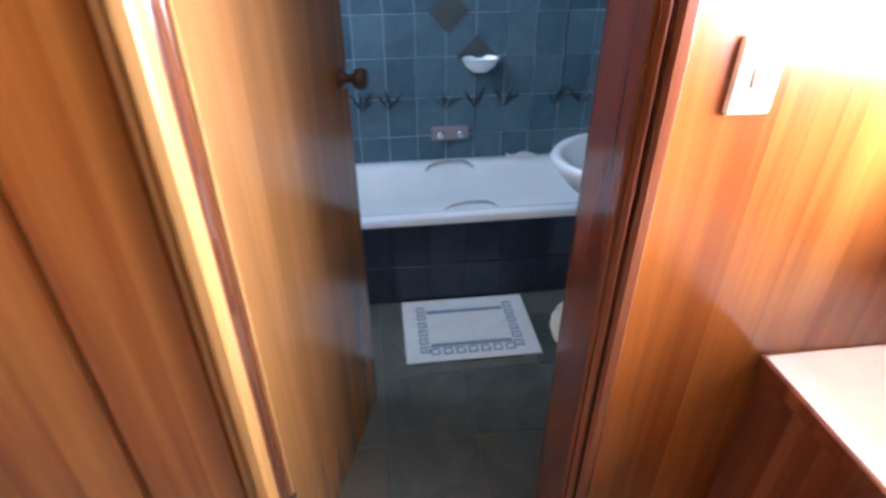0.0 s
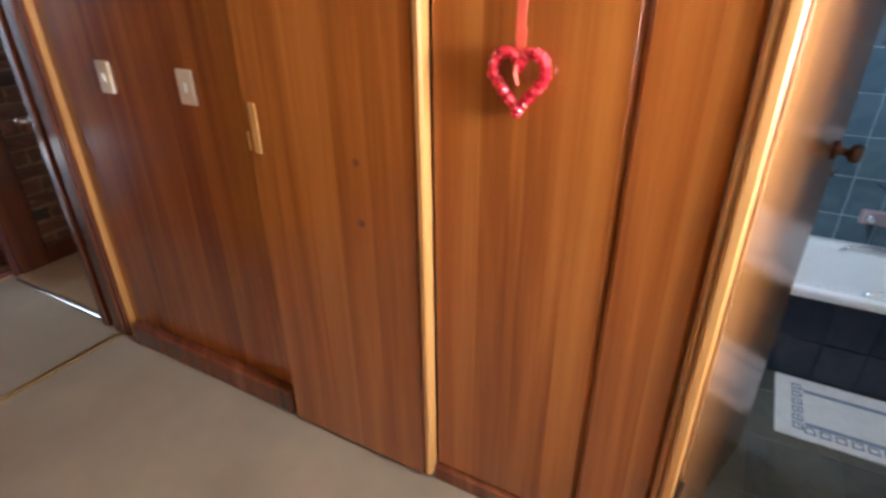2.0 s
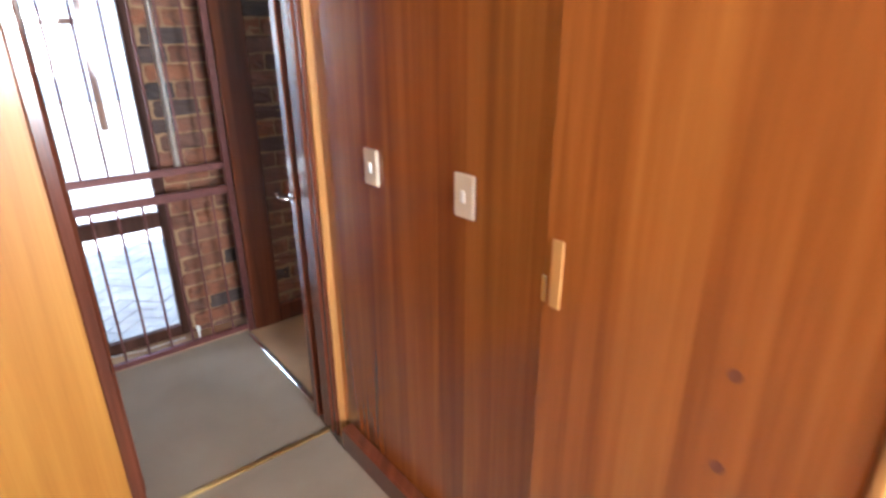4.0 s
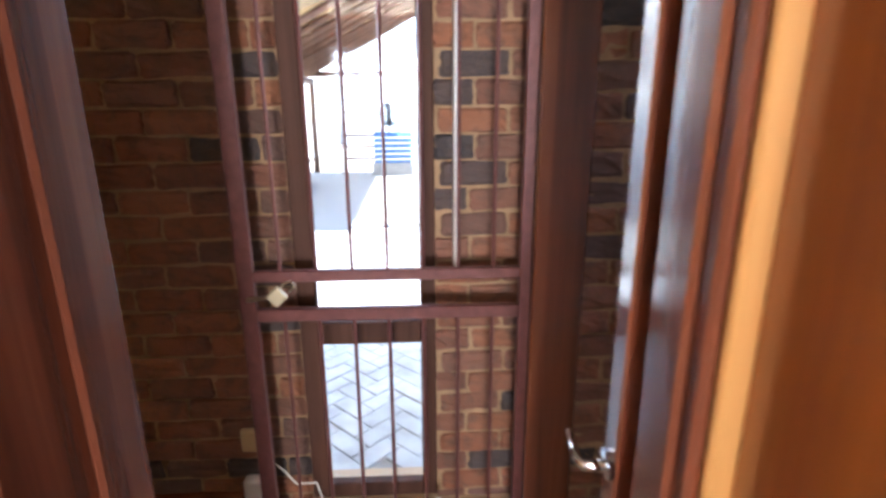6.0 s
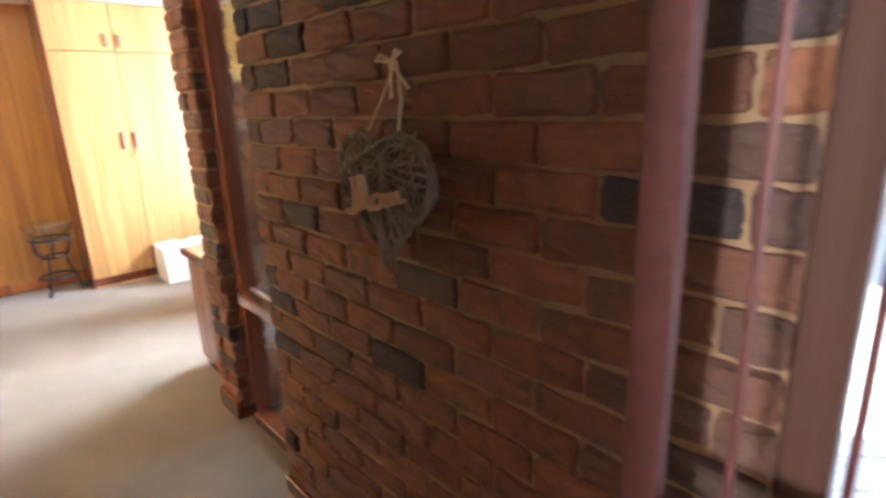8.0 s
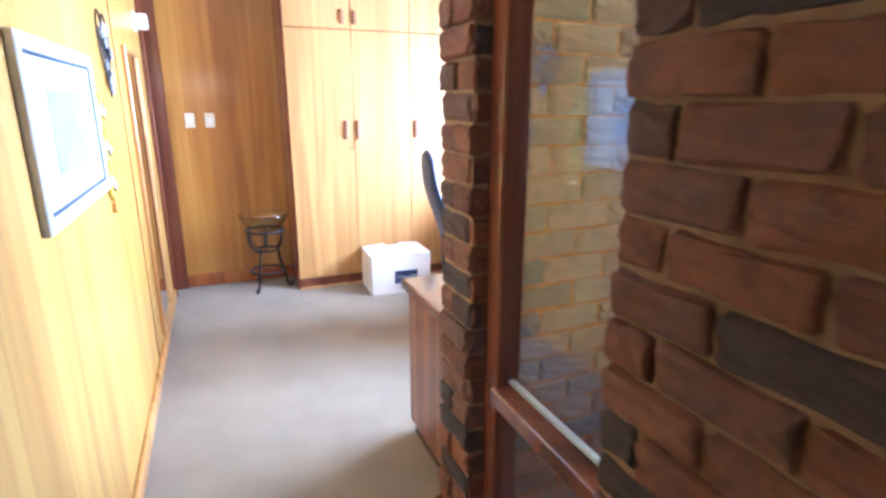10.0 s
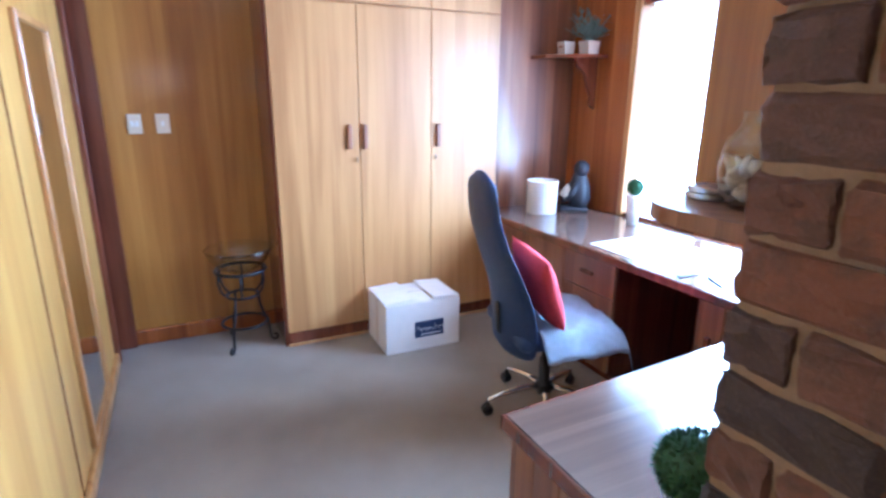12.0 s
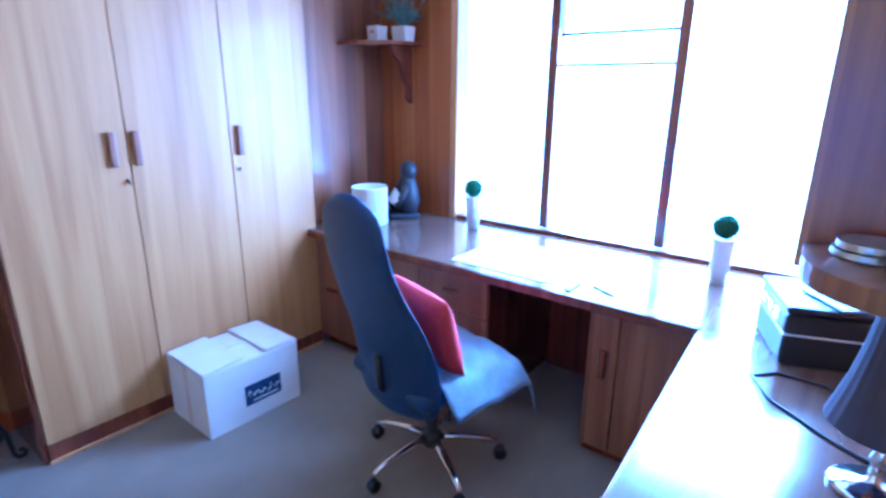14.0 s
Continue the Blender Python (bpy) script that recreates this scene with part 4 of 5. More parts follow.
for x in (-0.487, -1.017):
    kk = part("key_lock", bm_lathe([(0, 0), (0.008, 0), (0.008, 0.004), (0, 0.005)], 12), STEEL, cb, "small metal keyhole")
    kk.matrix_local = pose(x, 0.0, 1.165, -90)
    part("key", bm_box((x - 0.002, 0.004, 1.145), (x + 0.002, 0.02, 1.168), 0.001), STEEL, cb, "small key")
for x in (-0.455, -0.553):
    part("upper_handle", bm_box((x, 0.0, 2.09), (x + 0.03, 0.022, 2.19), 0.006, segs=2), PARQUET, cb, "dark wooden block handle")

# desk: worktop in two wings on cabinets
wt = empty("desk_worktop", pose(-4.4, -2.7, 0.72), "L-shaped grey-brown wooden worktop, glossy with glare", "worktop")
part("near_wing", bm_prism([(-0.11, -0.03), (1.15, 0.036), (1.15, 0.618), (-0.878, 0.618), (-0.878, -0.03)], 0.038, "z"), DESKTOP, wt)
part("window_wing", bm_box((-0.878, -2.305, 0.0), (-0.112, -0.031, 0.038), 0.003), DESKTOP, wt)
part("edge_band", bm_box((1.15, 0.030, -0.006), (1.160, 0.618, 0.036), 0.003), FRAME, wt, "dark worktop edge")
part("edge_band", bm_prism([(-0.102, -0.040), (1.160, 0.026), (1.150, 0.036), (-0.102, -0.030)], 0.040, "z"), FRAME, wt, "dark worktop edge").matrix_local = pose(0, 0, -0.005)
part("edge_band", bm_box((-0.112, -2.305, -0.006), (-0.102, -0.042, 0.036), 0.003), FRAME, wt, "dark worktop edge")
ep = empty("desk_end_cabinet", pose(-3.275, -2.655, 0.0), "reddish timber end cabinet under the worktop", "desk cabinet")
for k in range(6):
    part("board", bm_box((-0.02, -0.02 + k * 0.1, 0.05), (0.0, 0.0785 + k * 0.1, 0.715), 0.002), PARQUET, ep)
part("carcass", bm_box((-0.45, 0.02, 0.05), (-0.022, 0.57, 0.715), 0.002), FRAME, ep)
part("front", bm_box((-0.45, 0.0, 0.05), (-0.022, 0.018, 0.715), 0.003), PARQUET, ep)
part("plinth", bm_box((-0.43, 0.02, 0.0), (-0.006, 0.57, 0.05), 0.003), FRAME, ep)
dr = empty("desk_drawer_unit", pose(-4.56, -3.66, 0.0), "timber drawer unit under the window desk", "drawer unit")
part("carcass", bm_box((-0.70, -1.34, 0.06), (-0.02, 0.0, 0.715), 0.002), FRAME, dr)
part("plinth", bm_box((-0.70, -1.24, 0.0), (-0.06, -0.02, 0.06), 0.002), FRAME, dr)
for col_, (y0, y1) in enumerate(((-0.42, -0.005), (-0.86, -0.425), (-1.33, -0.865))):
    zs = (0.07, 0.29, 0.50, 0.712) if col_ == 0 else (0.07, 0.712)
    for z0, z1 in zip(zs, zs[1:]):
        d = part("drawer" if col_ == 0 else "door", bm_box((-0.02, y0, z0 + 0.003), (0.0, y1, z1 - 0.003), 0.003), PARQUET, dr)
        part("handle", bm_box((0.0, (y0 + y1) / 2 - 0.05, (z0 + z1) / 2 - 0.01), (0.02, (y0 + y1) / 2 + 0.05, (z0 + z1) / 2 + 0.01), 0.005), FRAME, d, "dark wooden bar handle")
dk = empty("desk_corner_cabinet", pose(-4.58, -3.17, 0.0), "timber corner cabinet with a dark block handle", "desk cabinet")
part("carcass", bm_box((-0.66, 0.0, 0.05), (-0.02, 0.42, 0.715), 0.002), FRAME, dk)
part("plinth", bm_box((-0.64, 0.0, 0.0), (-0.04, 0.42, 0.05), 0.002), FRAME, dk)
part("door", bm_box((-0.02, 0.003, 0.055), (0.0, 0.13, 0.712), 0.003), PARQUET, dk)
part("door", bm_box((-0.02, 0.135, 0.055), (0.0, 0.42, 0.712), 0.003), PARQUET, dk)
part("handle", bm_box((0.0, 0.06, 0.40), (0.022, 0.09, 0.53), 0.006), FRAME, dk, "dark wooden block handle")
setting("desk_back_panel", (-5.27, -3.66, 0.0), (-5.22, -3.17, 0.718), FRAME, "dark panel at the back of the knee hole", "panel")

# cardboard box
CARD = paint("white_cardboard", (0.70, 0.64, 0.58), 0.75, vary=0.06, scale=9)
NAVY = paint("navy_label", (0.02, 0.035, 0.09), 0.5)
bx = empty("cardboard_box", pose(-3.85, -4.69, 0.0, 0, 0, -1.2), "white cardboard moving box with a navy label, flaps closed", "cardboard box")
bw, bdp, bh = 0.247, 0.178, 0.312
for lo, hi in (((-bw, -bdp, 0.0), (bw, -bdp + 0.005, bh)), ((-bw, bdp - 0.005, 0.0), (bw, bdp, bh)), ((-bw, -bdp + 0.005, 0.0), (-bw + 0.005, bdp - 0.005, bh)), ((bw - 0.005, -bdp + 0.005, 0.0), (bw, bdp - 0.005, bh))):
    part("side", bm_box(lo, hi, 0.001), CARD, bx)
part("bottom", bm_box((-bw + 0.005, -bdp + 0.005, 0.0), (bw - 0.005, bdp - 0.005, 0.005)), CARD, bx)
for nm, lo, hi, tilt, piv in (("flap", (-bw, -bdp, 0), (bw, 0.0, 0.004), 3.0, (0, -bdp, bh)), ("flap", (-bw, 0.0, 0), (bw, bdp, 0.004), -2.0, (0, bdp, bh))):
    p = part(nm, bm_box(lo, hi, 0.001), CARD, bx)
    p.matrix_local = pose(0, piv[1], piv[2] + 0.003) @ pose(0, 0, 0, tilt) @ pose(0, -piv[1], 0)
p = part("side_flap", bm_box((0.05, -bdp * 0.98, 0.0), (bw, bdp * 0.98, 0.004), 0.001), CARD, bx, "raised side flap")
p.matrix_local = pose(bw, 0, bh + 0.012) @ pose(0, 0, 0, 0, 3.5) @ pose(-bw, 0, 0)
p = part("side_flap", bm_box((-bw, -bdp * 0.98, 0.0), (-0.07, bdp * 0.98, 0.004), 0.001), CARD, bx, "raised side flap")
p.matrix_local = pose(-bw, 0, bh + 0.012) @ pose(0, 0, 0, 0, -2.5) @ pose(bw, 0, 0)
lab = part("label", bm_box((-0.135, bdp, 0.082), (0.06, bdp + 0.002, 0.188)), NAVY, bx, "navy printed label")
sw_ = [(0.10 - 0.0105 * k + 0.006 * math.sin(k * 2.2), bdp + 0.003, 0.134 + (0.024 if k in (0, 1, 11, 12) else 0.011) * math.sin(k * 1.7)) for k in range(19)]
part("printed_script", bm_tube([(x - 0.055, y, z) for x, y, z in sw_], 0.0042, 6, flat=0.4), WHITE, lab, "white handwritten-style print")
part("printed_line", bm_box((-0.115, bdp + 0.002, 0.098), (0.02, bdp + 0.0028, 0.104)), WHITE, lab, "thin white printed line")
part("tape", bm_box((bw, -0.02, 0.0), (bw + 0.001, 0.02, bh)), paint("brown_tape", (0.55, 0.44, 0.34), 0.4), bx, "strip of packing tape")

# wrought iron stand with a glass bowl
st = empty("plant_stand", pose(-2.85, -5.06, 0.0), "black wrought-iron plant stand with scroll feet", "plant stand")


def hoop(r, z, n=28):
    return [(r * math.cos(2 * math.pi * k / n), r * math.sin(2 * math.pi * k / n), z) for k in range(n)]


part("top_ring", bm_tube(hoop(0.148, 0.50), 0.0105, 8, closed=True), IRON, st, smooth=True)
part("middle_ring", bm_tube(hoop(0.092, 0.335), 0.009, 8, closed=True), IRON, st, smooth=True)
part("lower_ring", bm_tube(hoop(0.135, 0.155), 0.009, 8, closed=True), IRON, st, smooth=True)
for k in range(6):
    a = 2 * math.pi * k / 6 + 0.4
    q = [(r * math.cos(a), r * math.sin(a), z) for r, z in ((0.148, 0.50), (0.15, 0.44), (0.135, 0.38), (0.092, 0.335))]
    part("basket_bar", bm_tube(q, 0.0075, 8), IRON, st, smooth=True)
for k in range(3):
    a = 2 * math.pi * k / 3 + 0.95
    prof_ = [(0.092, 0.335), (0.098, 0.26), (0.118, 0.19), (0.137, 0.155), (0.145, 0.09), (0.15, 0.03), (0.163, 0.009), (0.183, 0.01), (0.192, 0.028), (0.182, 0.044), (0.168, 0.040)]
    part("leg", bm_tube([(r * math.cos(a), r * math.sin(a), z) for r, z in prof_], 0.009, 8), IRON, st, smooth=True)
gb = tagged(link("glass_bowl", bm_lathe([(0.0, 0.0), (0.07, 0.004), (0.13, 0.035), (0.175, 0.09), (0.20, 0.15), (0.197, 0.152), (0.170, 0.092), (0.125, 0.04), (0.068, 0.01), (0.0, 0.006)], 40), GLASS, smooth=True), "wide clear glass bowl on the iron stand", "bowl")
gb.location = (-2.85, -5.06, 0.488)

# office chair
NAVYC = paint("navy_chair_fabric", (0.011, 0.032, 0.105), 0.45, vary=0.2, scale=50, grain=0.3)
GREYF = paint("blue_grey_throw", (0.42, 0.50, 0.60), 0.36, vary=0.12, scale=30, grain=0.4)
REDC = paint("red_cushion_fabric", (0.60, 0.05, 0.06), 0.85, vary=0.12, scale=40, grain=0.4)
oc = empty("office_chair", pose(-4.126, -3.642, 0.0, 0, 0, 169), "high-backed navy office chair on a chrome star base", "office chair")
for k in range(5):
    a = radians(60.0 - 169.0 + 72 * k)
    c, s = math.cos(a), math.sin(a)
    lg = part("leg", bm_tube([(0.03 * c, 0.03 * s, 0.125), (0.12 * c, 0.12 * s, 0.122), (0.24 * c, 0.24 * s, 0.10), (0.290 * c, 0.290 * s, 0.085), (0.300 * c, 0.300 * s, 0.06)], [0.02, 0.019, 0.015, 0.013, 0.012], 10, flat=0.75), CHROME, oc, "chrome base leg", True)
    b = bmesh.new()
    for o_ in (-0.017, 0.004):
        bm_tube([(0.300 * c - s * o_, 0.300 * s + c * o_, 0.028), (0.300 * c - s * (o_ + 0.013), 0.300 * s + c * (o_ + 0.013), 0.028)], 0.027, 16, b)
    bm_tube([(0.300 * c, 0.300 * s, 0.03), (0.300 * c, 0.300 * s, 0.066)], 0.012, 10, b)
    part("castor", b, BLACK, oc, "black twin-wheel castor", True)
part("hub", bm_lathe([(0, 0.085), (0.038, 0.085), (0.042, 0.14), (0.03, 0.15), (0, 0.15)], 20), BLACK, oc, smooth=True)
part("gas_lift", bm_lathe([(0.028, 0.15), (0.028, 0.28), (0.018, 0.28), (0.018, 0.42)], 18), BLACK, oc, smooth=True)
part("mechanism", bm_box((-0.13, -0.09, 0.40), (0.12, 0.09, 0.45), 0.012, segs=2), BLACK, oc)
part("lever", bm_tube([(0.0, 0.08, 0.42), (0.03, 0.2, 0.40), (0.04, 0.24, 0.398)], [0.005, 0.006, 0.012], 8), CHROME, oc, smooth=True)
b = bm_box((-0.24, -0.245, 0.43), (0.26, 0.245, 0.505), 0.035, segs=3)
part("seat", b, NAVYC, oc, smooth=True)


def back_shape(u, v):
    """u from -1 to 1 across, v from 0 to 1 upwards: a point of the backrest's middle sheet and its half thickness."""
    half = 0.235 + 0.035 * math.sin(math.pi * min(1, v * 1.6)) - 0.085 * max(0, v - 0.45) ** 1.2 * 1.6
    if v > 0.93:
        half *= 1 - 0.30 * ((v - 0.93) / 0.07) ** 2
    if v < 0.08:
        half *= 1 - 0.35 * ((0.08 - v) / 0.08) ** 2
    x = -0.225 - 0.135 * v + 0.055 * math.sin(v * 6.0) * 0.6 + 0.045 * (u * u) * (1 - 0.8 * v)
    return Vector((x, u * half, 0.36 + 0.865 * v - 0.035 * u * u * max(0.0, v - 0.85) / 0.15)), 0.034 * (1 - 0.5 * abs(u) ** 3) * (1 - 0.35 * v)


b = bmesh.new()
NU, NV = 12, 26
front, rear = [], []
for j in range(NV + 1):
    fr, re_ = [], []
    for i in range(NU + 1):
        p, th = back_shape(-1 + 2 * i / NU, j / NV)
        edge = 0.25 if i in (0, NU) or j in (0, NV) else 1.0
        fr.append(b.verts.new(p + Vector((th * edge, 0, 0))))
        re_.append(b.verts.new(p - Vector((th * edge, 0, 0))))
    front.append(fr)
    rear.append(re_)
for j in range(NV):
    for i in range(NU):
        b.faces.new((front[j][i], front[j][i + 1], front[j + 1][i + 1], front[j + 1][i]))
        b.faces.new((rear[j][i], rear[j + 1][i], rear[j + 1][i + 1], rear[j][i + 1]))
for j in range(NV):
    for i in (0, NU):
        b.faces.new((front[j][i], front[j + 1][i], rear[j + 1][i], rear[j][i]))
for i in range(NU):
    for j in (0, NV):
        b.faces.new((front[j][i], front[j][i + 1], rear[j][i + 1], rear[j][i]))
bmesh.ops.recalc_face_normals(b, faces=b.faces[:])
part("backrest", b, NAVYC, oc, "tall navy backrest", True)
part("back_bracket", bm_tube([(-0.1, 0, 0.43), (-0.22, 0, 0.41), (-0.262, 0, 0.46), (-0.27, 0, 0.6)], 0.02, 10, flat=0.5), BLACK, oc, smooth=True)

# throw on the seat, hanging over one edge
b = bmesh.new()
grid = []
rr = random.Random(9)
for j in range(25):
    row = []
    for i in range(25):
        u, v = -0.15 + 0.48 * i / 24, -0.35 + 0.61 * j / 24
        z = 0.522 + 0.005 * math.sin(u * 31 + v * 12) + 0.005 * math.sin(v * 27 - u * 8) + 0.003 * math.sin(u * 70 - v * 55)
        over = max(0.0, u - 0.255)
        side = max(0.0, abs(v) - 0.235)
        z -= over * 0.95 + side * 0.85 + (0.05 * over * (1 + math.sin(v * 14)))
        corner = over * side
        z -= min(corner * 12.0, 0.08)
        row.append(b.verts.new((u - over * 0.45, v * (1 - 0.16 * side * 4), z)))
    grid.append(row)
for j in range(24):
    for i in range(24):
        b.faces.new((grid[j][i], grid[j][i + 1], grid[j + 1][i + 1], grid[j + 1][i]))
bmesh.ops.solidify(b, geom=b.faces[:], thickness=-0.008)
th_ = tagged(link("throw", b, GREYF, smooth=True), "blue-grey fleece throw folded over the chair seat", "throw")
th_.matrix_world = pose(-4.126, -3.642, 0.0, 0, 0, 169)
# cushion
b = bmesh.new()
bmesh.ops.create_grid(b, x_segments=14, y_segments=14, size=0.19)
top = b.verts[:]
dup = bmesh.ops.duplicate(b, geom=b.verts[:] + b.edges[:] + b.faces[:])
low = [v for v in dup["geom"] if isinstance(v, bmesh.types.BMVert)]
for vs, sg in ((top, 1), (low, -1)):
    for v in vs:
        a_, c_ = 1 - abs(v.co.x / 0.19) ** 2.2, 1 - abs(v.co.y / 0.19) ** 2.2
        pull = 1 - 0.07 * (1 - abs(v.co.x / 0.19)) * (abs(v.co.y / 0.19)) - 0.07 * (1 - abs(v.co.y / 0.19)) * abs(v.co.x / 0.19)
        v.co.z = sg * 0.062 * max(0, a_ * c_) ** 0.45
        v.co.x, v.co.y = v.co.x * pull, v.co.y * pull
bmesh.ops.remove_doubles(b, verts=b.verts[:], dist=0.0008)
bmesh.ops.recalc_face_normals(b, faces=b.faces[:])
cu = tagged(link("cushion", b, REDC, smooth=True), "plump red scatter cushion leaning on the chair back", "cushion")
cu.matrix_world = pose(-4.126, -3.642, 0.0, 0, 0, 169) @ pose(-0.095, -0.06, 0.70, 0, 70, 0) @ pose(0, 0, 0, 0, 0, 6)


# bin, carved figure, shelf with pots
bn = tagged(link("round_bin", bm_lathe([(0, 0), (0.098, 0), (0.106, 0.006), (0.106, 0.222), (0.110, 0.226), (0.106, 0.23), (0.101, 0.222), (0.097, 0.012), (0, 0.010)], 40), WHITE, smooth=True), "plain white round bin standing on the desk", "bin")
bn.location = (-4.84, -4.71, 0.758)
b = bmesh.new()
bm_box((-0.07, -0.09, 0.0), (0.07, 0.09, 0.03), 0.012, b, 2)
bm_lathe([(0.0, 0.025), (0.055, 0.03), (0.075, 0.09), (0.068, 0.16), (0.05, 0.22), (0.04, 0.25), (0.0, 0.27)], 18, b, (0, 0.03, 0))
bm_lathe([(0.0, 0.0), (0.035, 0.01), (0.05, 0.045), (0.045, 0.08), (0.02, 0.105), (0.0, 0.108)], 16, b, (0.01, 0.035, 0.225))
bm_tube([(0.04, 0.02, 0.19), (0.075, -0.02, 0.13), (0.06, -0.05, 0.08)], [0.022, 0.02, 0.017], 9, b)
bm_tube([(-0.04, 0.0, 0.19), (-0.06, -0.05, 0.12), (-0.03, -0.06, 0.05)], [0.022, 0.02, 0.017], 9, b)
bm_lathe([(0.0, -0.06), (0.05, -0.01), (0.0, 0.06)], 14, b, (0.035, -0.05, 0.125))
for f in b.faces[-28:]:
    f.material_index = 1
fg = tagged(link("carved_animal_figure", b, [paint("dark_carved_wood", (0.025, 0.025, 0.03), 0.5), paint("cream_carved_wood", (0.50, 0.42, 0.32), 0.6)], smooth=True), "dark and cream carved seated animal figure on the desk", "figurine")
fg.matrix_world = pose(-5.10, -4.68, 0.758, 0, 0, 55) @ Matrix.Scale(1.08, 4)
sf = empty("corner_shelf", pose(-5.28, -4.76, 1.80), "small wooden wall shelf on a carved bracket", "wall shelf")
part("board", bm_prism([(0.0, -0.249), (0.38, -0.249), (0.38, -0.08), (0.28, 0.04), (0.18, 0.11), (0.0, 0.11)], 0.022, "z"), FRAME, sf)
b = bm_prism([(0.0, 0.0), (0.19, 0.0), (0.17, -0.05), (0.10, -0.11), (0.075, -0.19), (0.04, -0.26), (0.045, -0.31), (0.0, -0.34)], 0.028)
for v in b.verts:
    v.co.y -= 0.014
part("bracket", b, FRAME, sf)
CLAY = paint("cream_pot", (0.55, 0.47, 0.38), 0.6, vary=0.15)
SUCC = paint("grey_green_leaf", (0.13, 0.17, 0.13), 0.6, vary=0.25)


def leafy(stem_n, spread, height, seed, leaf=(0.006, 0.05)):
    b = bmesh.new()
    r = random.Random(seed)
    for k in range(stem_n):
        a, tilt, l = r.uniform(0, 6.28), r.uniform(0.05, spread), r.uniform(0.6, 1) * height
        d = Vector((math.cos(a) * math.sin(tilt), math.sin(a) * math.sin(tilt), math.cos(tilt)))
        bm_tube([(0, 0, 0), d * l * 0.5 + Vector((0, 0, 0.01)), d * l], [0.003, 0.0025, 0.0015], 5, b)
        for q in range(7):
            p = d * l * r.uniform(0.35, 1.0)
            dd = Vector((r.uniform(-1, 1), r.uniform(-1, 1), r.uniform(-0.2, 1))).normalized()
            s = dd.cross(Vector((0.3, 0.2, 0.9))).normalized() * leaf[0]
            v = [b.verts.new(p), b.verts.new(p + dd * leaf[1] * 0.5 + s), b.verts.new(p + dd * leaf[1]), b.verts.new(p + dd * leaf[1] * 0.5 - s)]
            b.faces.new(v)
    return b


p1 = empty("succulent_pot", pose(-5.16, -4.71, 1.822), "small square cream pot with a grey-green succulent", "potted plant")
part("pot", bm_prism([(-0.038, 0), (0.038, 0), (0.052, 0.085), (-0.052, 0.085)], 0.1, "y"), CLAY, p1).matrix_local = pose(0, -0.05, 0)
part("plant", leafy(34, 1.1, 0.20, 3, (0.008, 0.06)), SUCC, p1, "spiky grey-green leaves").matrix_local = pose(0, 0, 0.075)
p2 = empty("cream_pot", pose(-5.06, -4.83, 1.822), "small square cream pot with a dark motif", "pot")
part("pot", bm_prism([(-0.034, 0), (0.034, 0), (0.045, 0.085), (-0.045, 0.085)], 0.085, "y"), CLAY, p2).matrix_local = pose(0, -0.042, 0)
part("motif", bm_box((0.043, -0.02, 0.045), (0.046, 0.018, 0.058), 0.002), PARQUET, p2, "small dark painted motif")


# topiary balls on white pots along the window
def topiary(name, at, r, label, pot_h=0.12, seed=2):
    e = empty(name, pose(*at), label, "potted plant", "topiary balls on the desk")
    part("pot", bm_lathe([(0, 0), (0.035, 0), (0.045, pot_h * 0.9), (0.05, pot_h), (0.044, pot_h), (0, pot_h * 0.93)], 20), WHITE, e, "white pot", True)
    b = bmesh.new()
    q = random.Random(seed)
    bmesh.ops.create_icosphere(b, subdivisions=3, radius=r * 0.86)
    for k in range(1500):
        d = Vector((q.gauss(0, 1), q.gauss(0, 1), q.gauss(0, 1))).normalized()
        d2 = (d + Vector((q.uniform(-0.5, 0.5), q.uniform(-0.5, 0.5), q.uniform(-0.5, 0.5)))).normalized()
        s = d2.cross(Vector((q.uniform(-1, 1), q.uniform(-1, 1), 0.5))).normalized() * 0.0024
        p = d * r * 0.84
        l = r * q.uniform(0.13, 0.24)
        b.faces.new([b.verts.new(p + s), b.verts.new(p + d2 * l), b.verts.new(p - s)])
    part("ball", b, GREEN, e, "clipped green ball").matrix_local = pose(0, 0, pot_h + r * 0.85)
    return e


GREEN = paint("boxwood_green", (0.035, 0.11, 0.035), 0.6, vary=0.35, scale=60)
topiary("topiary_ball", (-3.36, -2.215, 0.758), 0.075, "clipped green topiary ball in a white pot beside the pier", 0.06, 7)
topiary("topiary_ball", (-5.16, -4.17, 0.758), 0.055, "green topiary in a white pot against the window", 0.19, 8)
topiary("topiary_ball", (-5.06, -2.80, 0.758), 0.055, "green topiary in a white pot against the window", 0.20, 9)

# wooden shelf over the desk with jar and dish
ls = empty("desk_shelf", pose(-3.545, -2.08, 1.315), "round-ended wooden shelf on the wall over the desk", "wall shelf")
out = [(0.215, 0.0), (0.215, -0.14)] + [(0.075 + 0.14 * math.cos(radians(a)), -0.215 + 0.14 * math.sin(radians(a))) for a in range(0, -81, -10)] + [(0.03, -0.357), (0.0, -0.335), (0.0, 0.0)]
part("board", bm_prism(out, 0.03, "z"), PARQUET, ls)
uc = empty("upper_cabinet", pose(-3.545, -2.08, 1.30), "pinkish-brown wooden wall cabinet over the desk", "wall cabinet")
part("carcass", bm_box((-1.1, -0.32, 0.0), (-0.018, 0.0, H - 1.305), 0.003), PANEL, uc)
part("side_panel", bm_box((-0.018, -0.367, 0.0), (0.0, 0.0, H - 1.305), 0.003), PANEL, uc)
